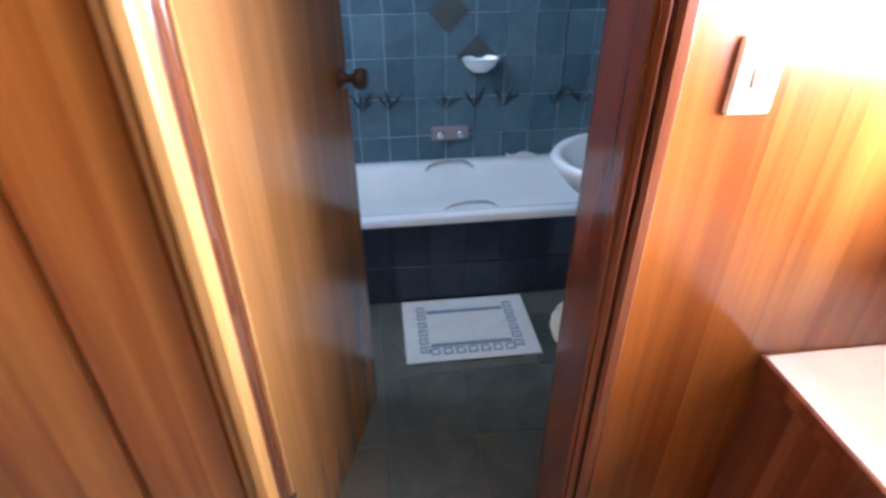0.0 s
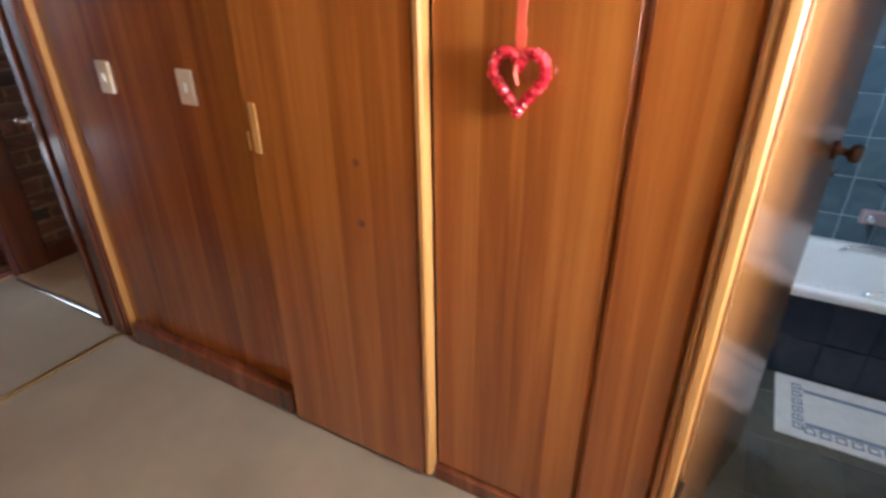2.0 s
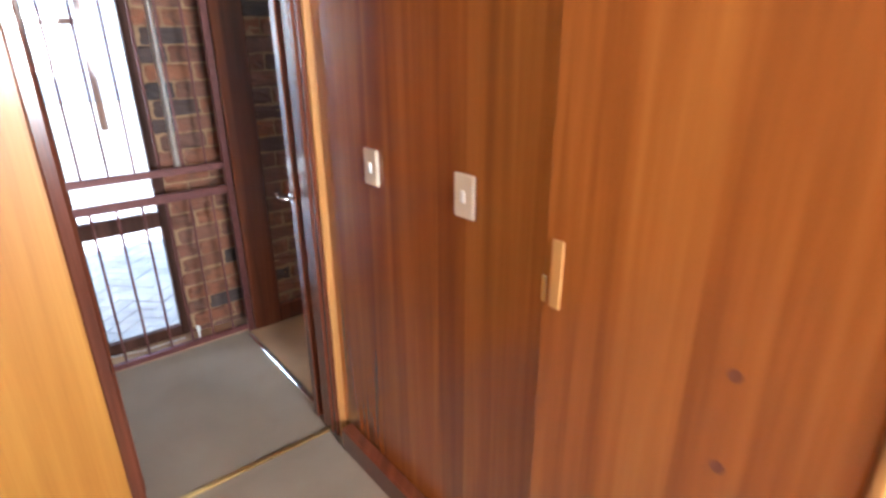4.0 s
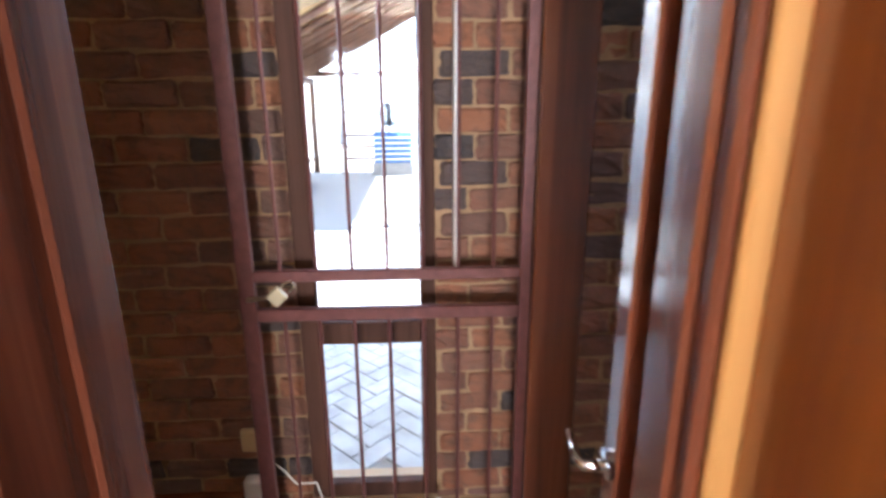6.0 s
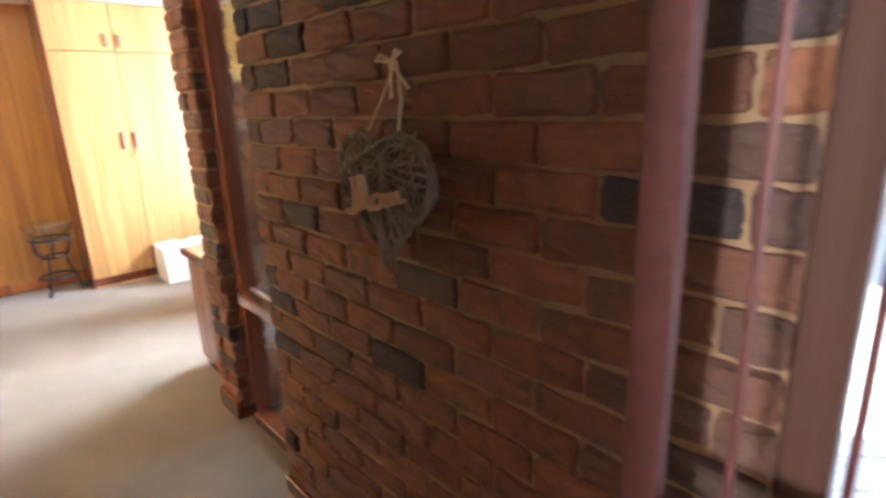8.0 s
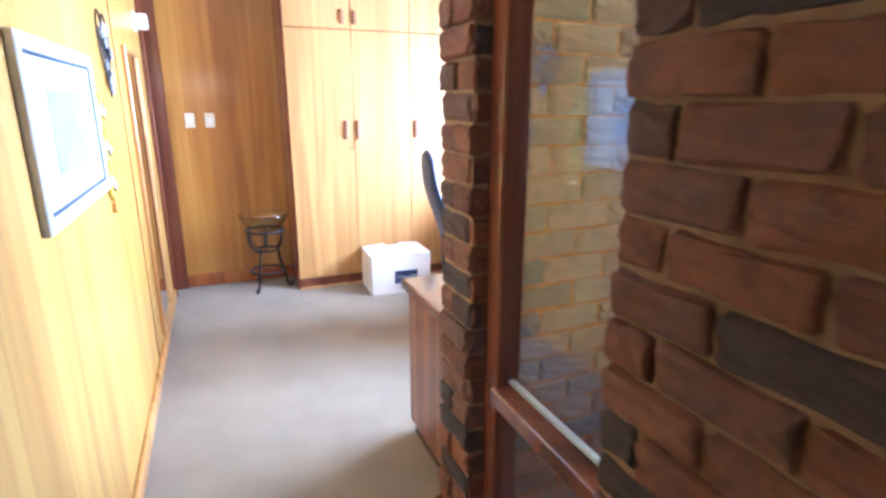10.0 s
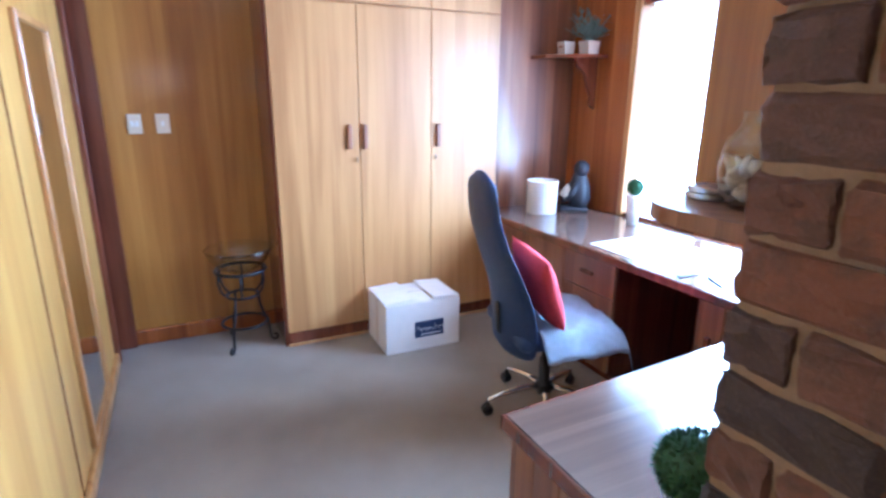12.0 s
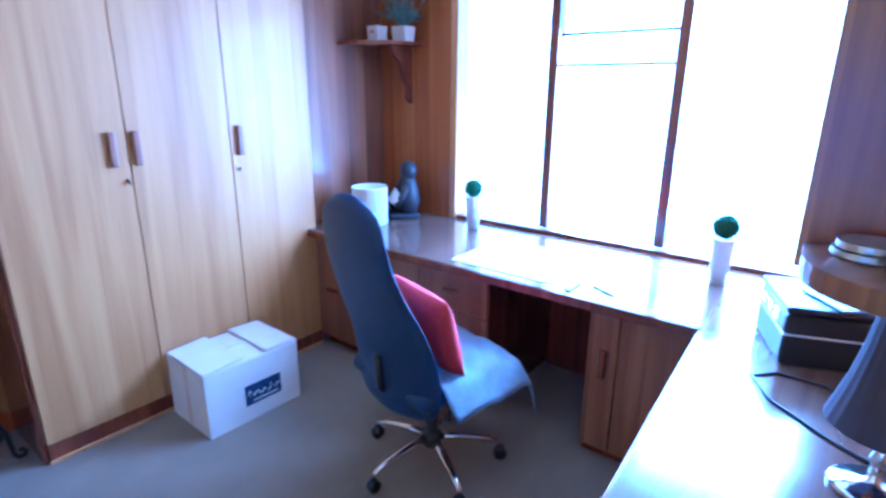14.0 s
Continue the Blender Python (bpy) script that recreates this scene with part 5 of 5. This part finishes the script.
for k in range(2):
    d = part("door", bm_box((-1.1 + 0.542 * k, -0.34, 0.0), (-0.562 + 0.542 * k, -0.32, H - 1.305), 0.003), PANEL, uc)
setting("trim_wall_end", (-3.337, -2.125, 0.76), (-3.270, -2.082, H), PANEL, "wooden corner post at the wall's end", "trim", 0.005)
jr = empty("glass_jar", pose(-3.462, -2.25, 1.345) @ Matrix.Diagonal((0.72, 0.72, 0.98, 1)), "round glass jar half full of pale shells", "jar")
part("bowl", bm_lathe([(0, 0.0), (0.055, 0.0), (0.084, 0.027), (0.094, 0.07), (0.084, 0.115), (0.054, 0.143), (0.053, 0.165), (0.056, 0.168), (0.050, 0.168), (0.050, 0.142), (0.081, 0.113), (0.091, 0.07), (0.081, 0.029), (0.053, 0.004), (0, 0.004)], 36), GLASS, jr, smooth=True)
SHELL = paint("pale_shell", (0.62, 0.50, 0.38), 0.5, vary=0.25, scale=30)
rr = random.Random(21)
for k in range(46):
    a, r, z = rr.uniform(0, 6.28), 0.066 * math.sqrt(rr.random()), rr.uniform(0.018, 0.08)
    b = bm_lathe([(0.0, -0.022), (0.012, -0.012), (0.016, 0.0), (0.010, 0.012), (0.004, 0.026), (0, 0.03)], 9)
    for v in b.verts:
        v.co.x *= 0.75
    p = part("shell", b, SHELL, jr, smooth=True)
    p.matrix_local = pose(r * math.cos(a), r * math.sin(a), z, rr.uniform(0, 360), rr.uniform(0, 360), rr.uniform(0, 360))
TIN = paint("dull_tin", (0.55, 0.56, 0.58), 0.35, 1.0)
ds = empty("silver_tins", pose(-3.49, -2.36, 1.345), "low stack of silvery round tins", "tin")
for k in range(2):
    part("tin", bm_lathe([(0, 0), (0.042 - 0.002 * k, 0), (0.045 - 0.002 * k, 0.003), (0.044 - 0.002 * k, 0.011), (0, 0.012)], 32), TIN, ds, smooth=False).matrix_local = pose(0.004 * k, 0.003 * k, 0.0122 * k)

# printer, lamp and cable on the near wing
pr = empty("printer", pose(-4.5725, -2.399, 0.758, 0, 0, 20.8), "black desktop printer with papers on its open tray", "printer")
part("body", bm_box((-0.15, -0.15, 0.0), (0.15, 0.19, 0.165), 0.012, segs=3), BLACK, pr)
part("seam", bm_box((-0.152, -0.152, 0.098), (0.152, 0.185, 0.104), 0.001), WHITE, pr, "pale seam line")
part("lid", bm_box((-0.154, -0.152, 0.168), (0.154, 0.19, 0.190), 0.008, segs=2), BLACK, pr)
for k in range(3):
    part("vent", bm_box((-0.11 + k * 0.07, -0.1545, 0.115), (-0.055 + k * 0.07, -0.149, 0.150), 0.001), CHROME, pr, "shiny side slot")
pp = tagged(link("paper", bm_box((-0.09, -0.07, 0.0), (0.09, 0.08, 0.008), 0.002), GREYF), "small grey sheaf of paper on the printer", "paper")
pp.matrix_world = pose(-4.53, -2.36, 0.949, 0, 0, 40)
lp = empty("table_lamp", pose(-3.872, -2.252, 0.758), "small table lamp with a grey pleated shade and glass drops", "table lamp")
part("foot", bm_lathe([(0, 0), (0.075, 0), (0.078, 0.008), (0.07, 0.016), (0.025, 0.022), (0.012, 0.03), (0.010, 0.06), (0.018, 0.08), (0.010, 0.10), (0.010, 0.3), (0, 0.3)], 32), CHROME, lp, "polished metal foot", True)
b = bmesh.new()
SG = 48
rg = []
for h, r in ((0.155, 0.108), (0.19, 0.098), (0.25, 0.082), (0.33, 0.067), (0.405, 0.058)):
    rg.append([b.verts.new((r * (1 + 0.02 * (k % 2)) * math.cos(2 * math.pi * k / SG), r * (1 + 0.02 * (k % 2)) * math.sin(2 * math.pi * k / SG), h)) for k in range(SG)])
for a_, c_ in zip(rg, rg[1:]):
    for k in range(SG):
        b.faces.new((a_[k], a_[(k + 1) % SG], c_[(k + 1) % SG], c_[k]))
bmesh.ops.solidify(b, geom=b.faces[:], thickness=0.002)
part("shade", b, paint("grey_fabric_shade", (0.14, 0.12, 0.15), 0.85, vary=0.1), lp, "grey pleated fabric shade")
for k in range(8):
    a = 2 * math.pi * k / 8
    part("glass_drop", bm_lathe([(0, -0.022), (0.008, -0.014), (0.009, -0.006), (0.003, 0.004), (0, 0.006)], 10), GLASS, lp, "clear glass drop", True).matrix_local = pose(0.098 * math.cos(a), 0.098 * math.sin(a), 0.146)
cbl = tagged(link("power_cable", bm_tube([(-4.1, -2.1, 0.765), (-4.2, -2.2, 0.763), (-4.31, -2.36, 0.762), (-4.31, -2.48, 0.762), (-4.25, -2.535, 0.762), (-4.13, -2.47, 0.762), (-4.02, -2.33, 0.762), (-3.95, -2.2, 0.763), (-3.9, -2.1, 0.763)], 0.004, 7), BLACK, smooth=True), "black power cable looped on the desk", "cable")
pc = tagged(link("pen", bm_tube([(-4.66, -3.20, 0.763), (-4.60, -3.08, 0.763)], 0.0045, 8), BLACK), "dark pen lying on the desk", "pen")

pad = empty("paper_pad", pose(-4.80, -3.57, 0.758), "large white paper pad lying on the window desk", "paper pad")
part("sheet", bm_box((-0.23, -0.32, 0.0), (0.225, 0.315, 0.004), 0.001), WHITE, pad)
part("cover_edge", bm_box((0.14, 0.29, 0.0045), (0.262, 0.322, 0.008), 0.001), BLACK, pad, "dark curled corner clip")

# corridor wall: mirror, frames, ornaments
mi = empty("wall_mirror", pose(-2.12, -4.335, 0.0), "tall narrow mirror in a plain golden frame", "mirror")
m_, nt_, bs_ = mat("mirror_silver")
bs_.inputs["Metallic"].default_value, bs_.inputs["Roughness"].default_value = 1.0, 0.02
bs_.inputs["Base Color"].default_value = (0.85, 0.86, 0.86, 1)
part("mirror_glass", bm_box((-0.012, -0.255, 0.13), (-0.008, 0.255, 1.78)), m_, mi, "silvered mirror glass")
for lo, hi in (((-0.022, -0.285, 0.10), (0, -0.255, 1.81)), ((-0.022, 0.255, 0.10), (0, 0.285, 1.81)), ((-0.022, -0.255, 0.10), (0, 0.255, 0.13)), ((-0.022, -0.255, 1.78), (0, 0.255, 1.81))):
    part("frame", bm_box(lo, hi, 0.004), LIPPING, mi)
PALEGREY = paint("limed_grey_wood", (0.50, 0.47, 0.43), 0.6, vary=0.15)
setting("trim_corridor_joint", (-2.124, -3.785, 0.075), (-2.12, -3.775, H), FRAME, "dark joint line between wall panels", "trim")
setting("trim_corridor_joint_near", (-2.124, -1.465, 0.075), (-2.12, -1.455, H), FRAME, "dark joint line between wall panels", "trim")
for yc, z0, z1, hw_, lab_ in ((-2.53, 1.18, 1.67, 0.44, "white-matted picture in a broad pale grey wooden frame"),):
    pf = empty("picture_frame", pose(-2.12, yc, 0.0), lab_, "picture")
    part("mount", bm_box((-0.014, -hw_ + 0.010, z0 + 0.010), (-0.004, hw_ - 0.010, z1 - 0.010)), MATW, pf, "white mount")
    part("image", bm_box((-0.016, -hw_ * 0.5, z0 + 0.13), (-0.013, hw_ * 0.5, z1 - 0.13)), paint("pale_blue_print", (0.24, 0.34, 0.46), 0.6, vary=0.4), pf, "pale blue print")
    for lo, hi in (((-0.024, -hw_, z0), (0, -hw_ + 0.04, z1)), ((-0.024, hw_ - 0.04, z0), (0, hw_, z1)), ((-0.024, -hw_ + 0.04, z0), (0, hw_ - 0.04, z0 + 0.04)), ((-0.024, -hw_ + 0.04, z1 - 0.04), (0, hw_ - 0.04, z1))):
        part("frame", bm_box(lo, hi, 0.004), PALEGREY, pf)
    iw, za, zb = hw_ - 0.04, z0 + 0.04, z1 - 0.04
    for lo, hi in (((-0.021, -iw, za), (-0.006, -iw + 0.010, zb)), ((-0.021, iw - 0.010, za), (-0.006, iw, zb)), ((-0.021, -iw + 0.010, za), (-0.006, iw - 0.010, za + 0.010)), ((-0.021, -iw + 0.010, zb - 0.010), (-0.006, iw - 0.010, zb))):
        part("inner_bead", bm_box(lo, hi, 0.002), NAVY, pf, "dark blue inner bead")
YEL = paint("yellow_enamel", (0.66, 0.46, 0.05), 0.4, vary=0.1)
ho = empty("hexagon_hanger", pose(-2.12, -3.085, 1.063), "three yellow hexagon tiles strung in a column with a tassel", "wall decoration")
for k in range(3):
    z = 0.12 + k * 0.145
    b = bm_prism([(0.0, -0.07), (0.055, -0.035), (0.055, 0.035), (0.0, 0.07), (-0.055, 0.035), (-0.055, -0.035)], -0.012, "x")
    part("hexagon", b, YEL, ho).matrix_local = pose(-0.004, 0, z)
    b = bm_tube([(-0.018, 0.024 * math.cos(q * 0.524), z + 0.03 * math.sin(q * 0.524)) for q in range(12)], 0.007, 7, closed=True)
    part("ring", b, CHROME, ho, "silvery ring", True)
part("tassel", bm_tube([(-0.01, 0, 0.05), (-0.01, 0.003, 0.03), (-0.01, 0.004, 0.0)], [0.004, 0.01, 0.013], 8), BRASS, ho, "golden tassel")
wp = empty("wire_heart_plaque", pose(-2.12, -3.42, 1.53), "wire heart ornament with small blue flowers", "wall decoration")
part("wire", bm_tube([(-0.012, x, z) for x, z in heart_curve(40, 0.26, 0.36)], 0.004, 6, closed=True), IRON, wp, smooth=True)
BLUEF = paint("lavender_flower", (0.30, 0.31, 0.48), 0.6, vary=0.25)
rr = random.Random(30)
for k in range(5):
    q = 0.035 * (k - 2)
    part("stem", bm_tube([(-0.012, 0.0, 0.03), (-0.014, q * 0.6, 0.15), (-0.012, q * 1.6, 0.29)], 0.003, 6), IRON, wp, smooth=True)
for k in range(13):
    x, z = rr.choice(heart_curve(40, 0.18, 0.27))
    b = bmesh.new()
    for q in range(6):
        a = q * 1.047
        bm_tube([(-0.016, 0, 0), (-0.024, 0.014 * math.cos(a), 0.014 * math.sin(a)), (-0.02, 0.026 * math.cos(a), 0.026 * math.sin(a))], [0.002, 0.005, 0.002], 5, b)
    part("flower", b, BLUEF, wp, "small blue flower").matrix_local = pose(0, x, z + 0.02)

# ---- outdoors, seen through the glazed door ----
PAVE = paint("pale_concrete_paver", (0.42, 0.41, 0.40), 0.8, vary=0.32, scale=5, grain=0.3)
JOINT = paint("sandy_joint", (0.29, 0.27, 0.245), 0.95, vary=0.2, scale=12, grain=0.3)
STRAW = paint("thatch_straw", (0.30, 0.19, 0.09), 0.95, vary=0.45, scale=30, grain=0.6)
POLE = paint("weathered_pole", (0.12, 0.06, 0.035), 0.8, vary=0.25)
LIMEWASH = paint("sunlit_limewash", (0.80, 0.78, 0.74), 0.9, vary=0.05)
setting("ground", (-260, -260, -0.30), (260, 260, -0.135), paint("dry_ground", (0.32, 0.26, 0.19), 0.95, vary=0.2, scale=1.5), "dry sandy ground", "ground")
pv = setting("paving_court", (-20.0, -1.8, -0.135), (-3.29, 7.0, -0.094), JOINT, "herringbone paving of pale concrete blocks in the courtyard", "paving")
setting("wall_exterior_court", (-20.0, -2.2, -0.2), (-8.2, -1.85, 3.6), LIMEWASH, "white limewashed house wall along the court", "wall")
setting("wall_court_end", (-20.4, -2.2, -0.2), (-20.0, 8.0, 3.4), LIMEWASH, "white boundary wall at the end of the court", "wall")
# third box is an unseen eave, added to shade the near paving and lobby
shell("roof", [((-3.4, -6.0, 2.56), (3.2, 3.8, 2.75)), ((-5.7, -6.0, 2.56), (-3.4, -1.8, 2.75)), ((-5.1, -1.8, 2.56), (-3.4, 3.8, 2.75))], POLE, "unseen flat roof slab over the rooms, with an eave added to shade the court", "roof")

# pole-framed thatch whose low eave runs along the court wall
lapa = empty("thatched_shelter", pose(-10.8, -1.3, -0.094), "open straw-thatched shelter on rough poles along the court", "shelter")
rr = random.Random(31)
EAVE_Z, SLOPE, RUN = 2.10, 0.52, 3.4
b = bmesh.new()
NX, NY = 46, 22
lows, highs = [], []
for j in range(NY + 1):
    lo_, hi_ = [], []
    for i in range(NX + 1):
        x = -2.6 + 5.2 * i / NX
        y = RUN * j / NY - (rr.uniform(0.0, 0.10) if j == 0 else 0.0)
        z = EAVE_Z + SLOPE * y + rr.uniform(-0.03, 0.03)
        lo_.append(b.verts.new((x, y, z)))
        hi_.append(b.verts.new((x, y, z + 0.24)))
    lows.append(lo_)
    highs.append(hi_)
for j in range(NY):
    for i in range(NX):
        b.faces.new((lows[j][i], lows[j + 1][i], lows[j + 1][i + 1], lows[j][i + 1]))
        b.faces.new((highs[j][i], highs[j][i + 1], highs[j + 1][i + 1], highs[j + 1][i]))
for i in range(NX):
    for j in (0, NY):
        b.faces.new((lows[j][i], lows[j][i + 1], highs[j][i + 1], highs[j][i]))
for j in range(NY):
    for i in (0, NX):
        b.faces.new((lows[j][i], lows[j + 1][i], highs[j + 1][i], highs[j][i]))
bmesh.ops.recalc_face_normals(b, faces=b.faces[:])
part("thatch", b, STRAW, lapa, "ragged straw thatch")
for k in range(10):
    x = -2.45 + k * 0.54 + rr.uniform(-0.06, 0.06)
    part("rafter", bm_tube([(x, -0.12, EAVE_Z - 0.11), (x + rr.uniform(-0.05, 0.05), RUN * 0.5, EAVE_Z + SLOPE * RUN * 0.5 - 0.06), (x, RUN, EAVE_Z + SLOPE * RUN - 0.05)], [0.05, 0.045, 0.04], 8), POLE, lapa, smooth=True)
for k in range(7):
    y = 0.25 + k * 0.48
    part("batten", bm_tube([(-2.55, y, EAVE_Z + SLOPE * y - 0.015), (2.55, y + rr.uniform(-0.05, 0.05), EAVE_Z + SLOPE * y - 0.015)], 0.022, 7), POLE, lapa, smooth=True)
part("eave_beam", bm_tube([(-2.6, 0.02, EAVE_Z - 0.20), (0.0, 0.03, EAVE_Z - 0.19), (2.6, 0.02, EAVE_Z - 0.20)], 0.065, 10), POLE, lapa, smooth=True)
part("tie_beam", bm_tube([(-2.5, 0.0, EAVE_Z - 0.06), (-2.5, RUN, EAVE_Z - 0.02)], 0.06, 10), POLE, lapa, smooth=True)
for px, py, pz in ((2.45, 0.02, EAVE_Z - 0.2), (-2.45, 0.02, EAVE_Z - 0.2), (2.45, RUN, EAVE_Z + SLOPE * RUN - 0.1), (-2.45, RUN, EAVE_Z + SLOPE * RUN - 0.1)):
    part("pole", bm_tube([(px, py, 0.0), (px + 0.02, py, pz * 0.5), (px, py, pz)], [0.075, 0.07, 0.065], 12), POLE, lapa, smooth=True)
bc = empty("garden_bench", pose(-10.3, -1.28, -0.094), "brown timber box bench along the sunny court wall", "bench")
part("seat", bm_box((-1.45, -0.24, 0.42), (1.40, 0.20, 0.47), 0.01), POLE, bc)
for k in range(4):
    part("front_board", bm_box((-1.40, 0.14, 0.02 + k * 0.10), (1.36, 0.165, 0.11 + k * 0.10), 0.006), POLE, bc)
for x in (-1.38, 0.0, 1.30):
    part("leg", bm_box((x - 0.04, -0.22, 0.0), (x + 0.04, 0.138, 0.42), 0.006), POLE, bc)
BLUEP = paint("blue_plastic_crate", (0.06, 0.16, 0.36), 0.45)
cr = empty("blue_crate", pose(-12.9, 0.40, -0.094), "blue ribbed plastic crate standing on a low pale base", "crate")
part("base", bm_box((-0.3, -0.42, 0.0), (0.3, 0.42, 0.26), 0.01), JOINT, cr)
part("body", bm_box((-0.30, -0.38, 0.26), (0.30, 0.40, 0.86), 0.03), BLUEP, cr)
for k in range(5):
    part("rib", bm_box((0.30, -0.36, 0.32 + k * 0.11), (0.318, 0.38, 0.355 + k * 0.11), 0.004), WHITE, cr, "pale rib")
kb = empty("kettle_barbecue", pose(-12.9, 0.33, 0.766), "black barbecue with a lid on top of the blue crate", "barbecue")
part("bowl", bm_lathe([(0, 0.12), (0.16, 0.16), (0.25, 0.28), (0.27, 0.38), (0.0, 0.38)], 24), BLACK, kb, smooth=True)
part("lid", bm_lathe([(0.28, 0.385), (0.26, 0.48), (0.16, 0.58), (0, 0.62)], 24), BLACK, kb, smooth=True)
for k in range(3):
    a = 2.1 * k
    part("leg", bm_tube([(0.22 * math.cos(a), 0.22 * math.sin(a), 0.0), (0.15 * math.cos(a), 0.15 * math.sin(a), 0.18)], 0.018, 8), BLACK, kb)
rk = empty("slatted_rack", pose(-12.95, -0.33, -0.094), "tall open rack of thin dark rails before the white wall", "rack")
for y in (-0.36, 0.36):
    part("upright", bm_box((-0.02, y - 0.02, 0.0), (0.02, y + 0.02, 2.35), 0.005), POLE, rk)
for k in range(9):
    part("rail", bm_box((-0.015, -0.34, 0.30 + k * 0.24), (0.015, 0.34, 0.345 + k * 0.24), 0.004), POLE, rk)
# blocks laid in herringbone near the door
pav_meshes = []
for k in range(3):
    q = random.Random(90 + k)
    b = bm_box((-0.1085, -0.0535, -0.03), (0.1085, 0.0535, 0.0), 0.005)
    for v in b.verts:
        v.co.z += q.uniform(-0.002, 0.002)
    me = bpy.data.meshes.new("paving_block")
    b.normal_update()
    b.to_mesh(me)
    b.free()
    me.materials.append(PAVE)
    pav_meshes.append(me)
rr = random.Random(77)
A45 = pose(-4.9, 0.75, -0.085, 0, 0, 45)
n_laid = 0
rest_v, rest_f = [], []
for i in range(-40, 41):
    for j in range(-26, 27):
        for turn in (0, 90):
            cx, cy = (i + 2 * j) * 0.11 + (0.11 if turn == 0 else 0.275), (2 * j - i) * 0.11 + (0.055 if turn == 0 else 0.11)
            m = A45 @ pose(cx, cy, rr.uniform(-0.003, 0.003), rr.uniform(-0.8, 0.8), rr.uniform(-0.8, 0.8), turn)
            w = m.to_translation()
            if not (-7.2 < w.x < -3.42 and -0.55 < w.y < 2.1):
                continue
            me = pav_meshes[rr.randrange(3)]
            if w.x > -5.9 and -0.1 < w.y < 1.5 and n_laid < 300:
                o = bpy.data.objects.new("paving_block", me)
                scene.collection.objects.link(o)
                o.parent = pv
                o.matrix_world = m
                n_laid += 1
            else:
                base = len(rest_v)
                rest_v += [tuple(m @ v.co) for v in me.vertices]
                rest_f += [[base + q for q in p.vertices] for p in me.polygons]
me = bpy.data.meshes.new("paving_blocks_beyond")
me.from_pydata(rest_v, [], rest_f)
me.materials.append(PAVE)
o = new("paving_blocks_beyond", me)
o.parent = pv
o["kind"] = "stuff"

# glowing sheets that stand in for the bright distance outside the study and hall windows
gm = bpy.data.materials.new("glowing_backdrop")
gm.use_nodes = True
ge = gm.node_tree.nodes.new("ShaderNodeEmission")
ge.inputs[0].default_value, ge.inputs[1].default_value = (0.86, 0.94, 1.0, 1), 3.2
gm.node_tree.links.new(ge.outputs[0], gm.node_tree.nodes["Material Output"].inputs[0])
setting("backdrop_study_window", (-8.05, -9.0, -0.1), (-8.0, -1.86, 4.5), gm, "glowing sheet standing in for the glaring distance outside the study window", "backdrop")
setting("backdrop_hall_window", (4.0, -3.0, -0.1), (4.05, 4.0, 4.0), gm, "unseen glowing sheet standing in for daylight outside the hall window", "backdrop")

# bathroom floor tiles and bricks, piece by piece
b = bm_box((-0.1475, -0.1475, -0.008), (0.1475, 0.1475, 0.0), 0.002)
ft_me = bpy.data.meshes.new("floor_tile")
b.to_mesh(ft_me)
b.free()
ft_me.materials.append(FLOORTILE)
fb_ = bpy.data.objects["floor_bathroom"]
for i in range(8):
    for j in range(5):
        o = bpy.data.objects.new("floor_tile", ft_me)
        scene.collection.objects.link(o)
        o.parent = fb_
        o.matrix_world = pose(0.12 + i * 0.30, 1.36 + 0.15 + j * 0.30 - 0.02, 0.0)

FACE = Matrix.Translation((-3.12, -1.19, -0.0455))
brick_face(w_mom, FACE, 2.64, 0.0, H, [(OPY0 + 1.19, OPY1 + 1.19, -0.1, OPZ)], 3)
brick_face(w_right, Matrix.Translation((-2.95, 1.45, 0.0)), 1.75, 0.0, H, [], 8)
brick_face(w_pier, Matrix.Translation((-3.18, -2.08, -0.1055)), 0.216, 0.0, H + 0.1, [], 12)
brick_face(w_north, pose(-3.355, -1.879, 0.0, 0, 0, 90), 2.0, 0.0, H, [], 17)
brick_face(w_pier, pose(-3.193, -1.862, -0.1055, 0, 0, 90), 0.10, 0.0, H + 0.1, [], 19)
brick_face(w_mom, pose(-3.275, -1.203, -0.0455, 0, 0, -90), 0.13, 0.0, H, [], 23, 60)
# outer reveal seen through the side window; its far length is added to keep light out
rv = setting("wall_brick_reveal", (-4.9, -1.20, -0.1), (-3.285, -1.10, H), MORTAR, "brick return outside the side window, lengthened unseen to block light", "brick wall")
brick_face(rv, pose(-3.285, -1.206, 0.0, 0, 0, -90) @ Matrix.Translation((0, -1.6, 0)), 1.6, 0.0, H, [], 15)

fx = empty("wall_lamp", pose(-2.12, -4.80, 2.02), "small white wall lamp high on the corridor wall", "wall lamp")
part("base", bm_box((-0.02, -0.05, -0.06), (0.0, 0.05, 0.06), 0.006), WHITE, fx)
part("shade", bm_box((-0.09, -0.045, -0.05), (-0.02, 0.045, 0.05), 0.02, segs=3), ENAMEL, fx, "white glass shade")
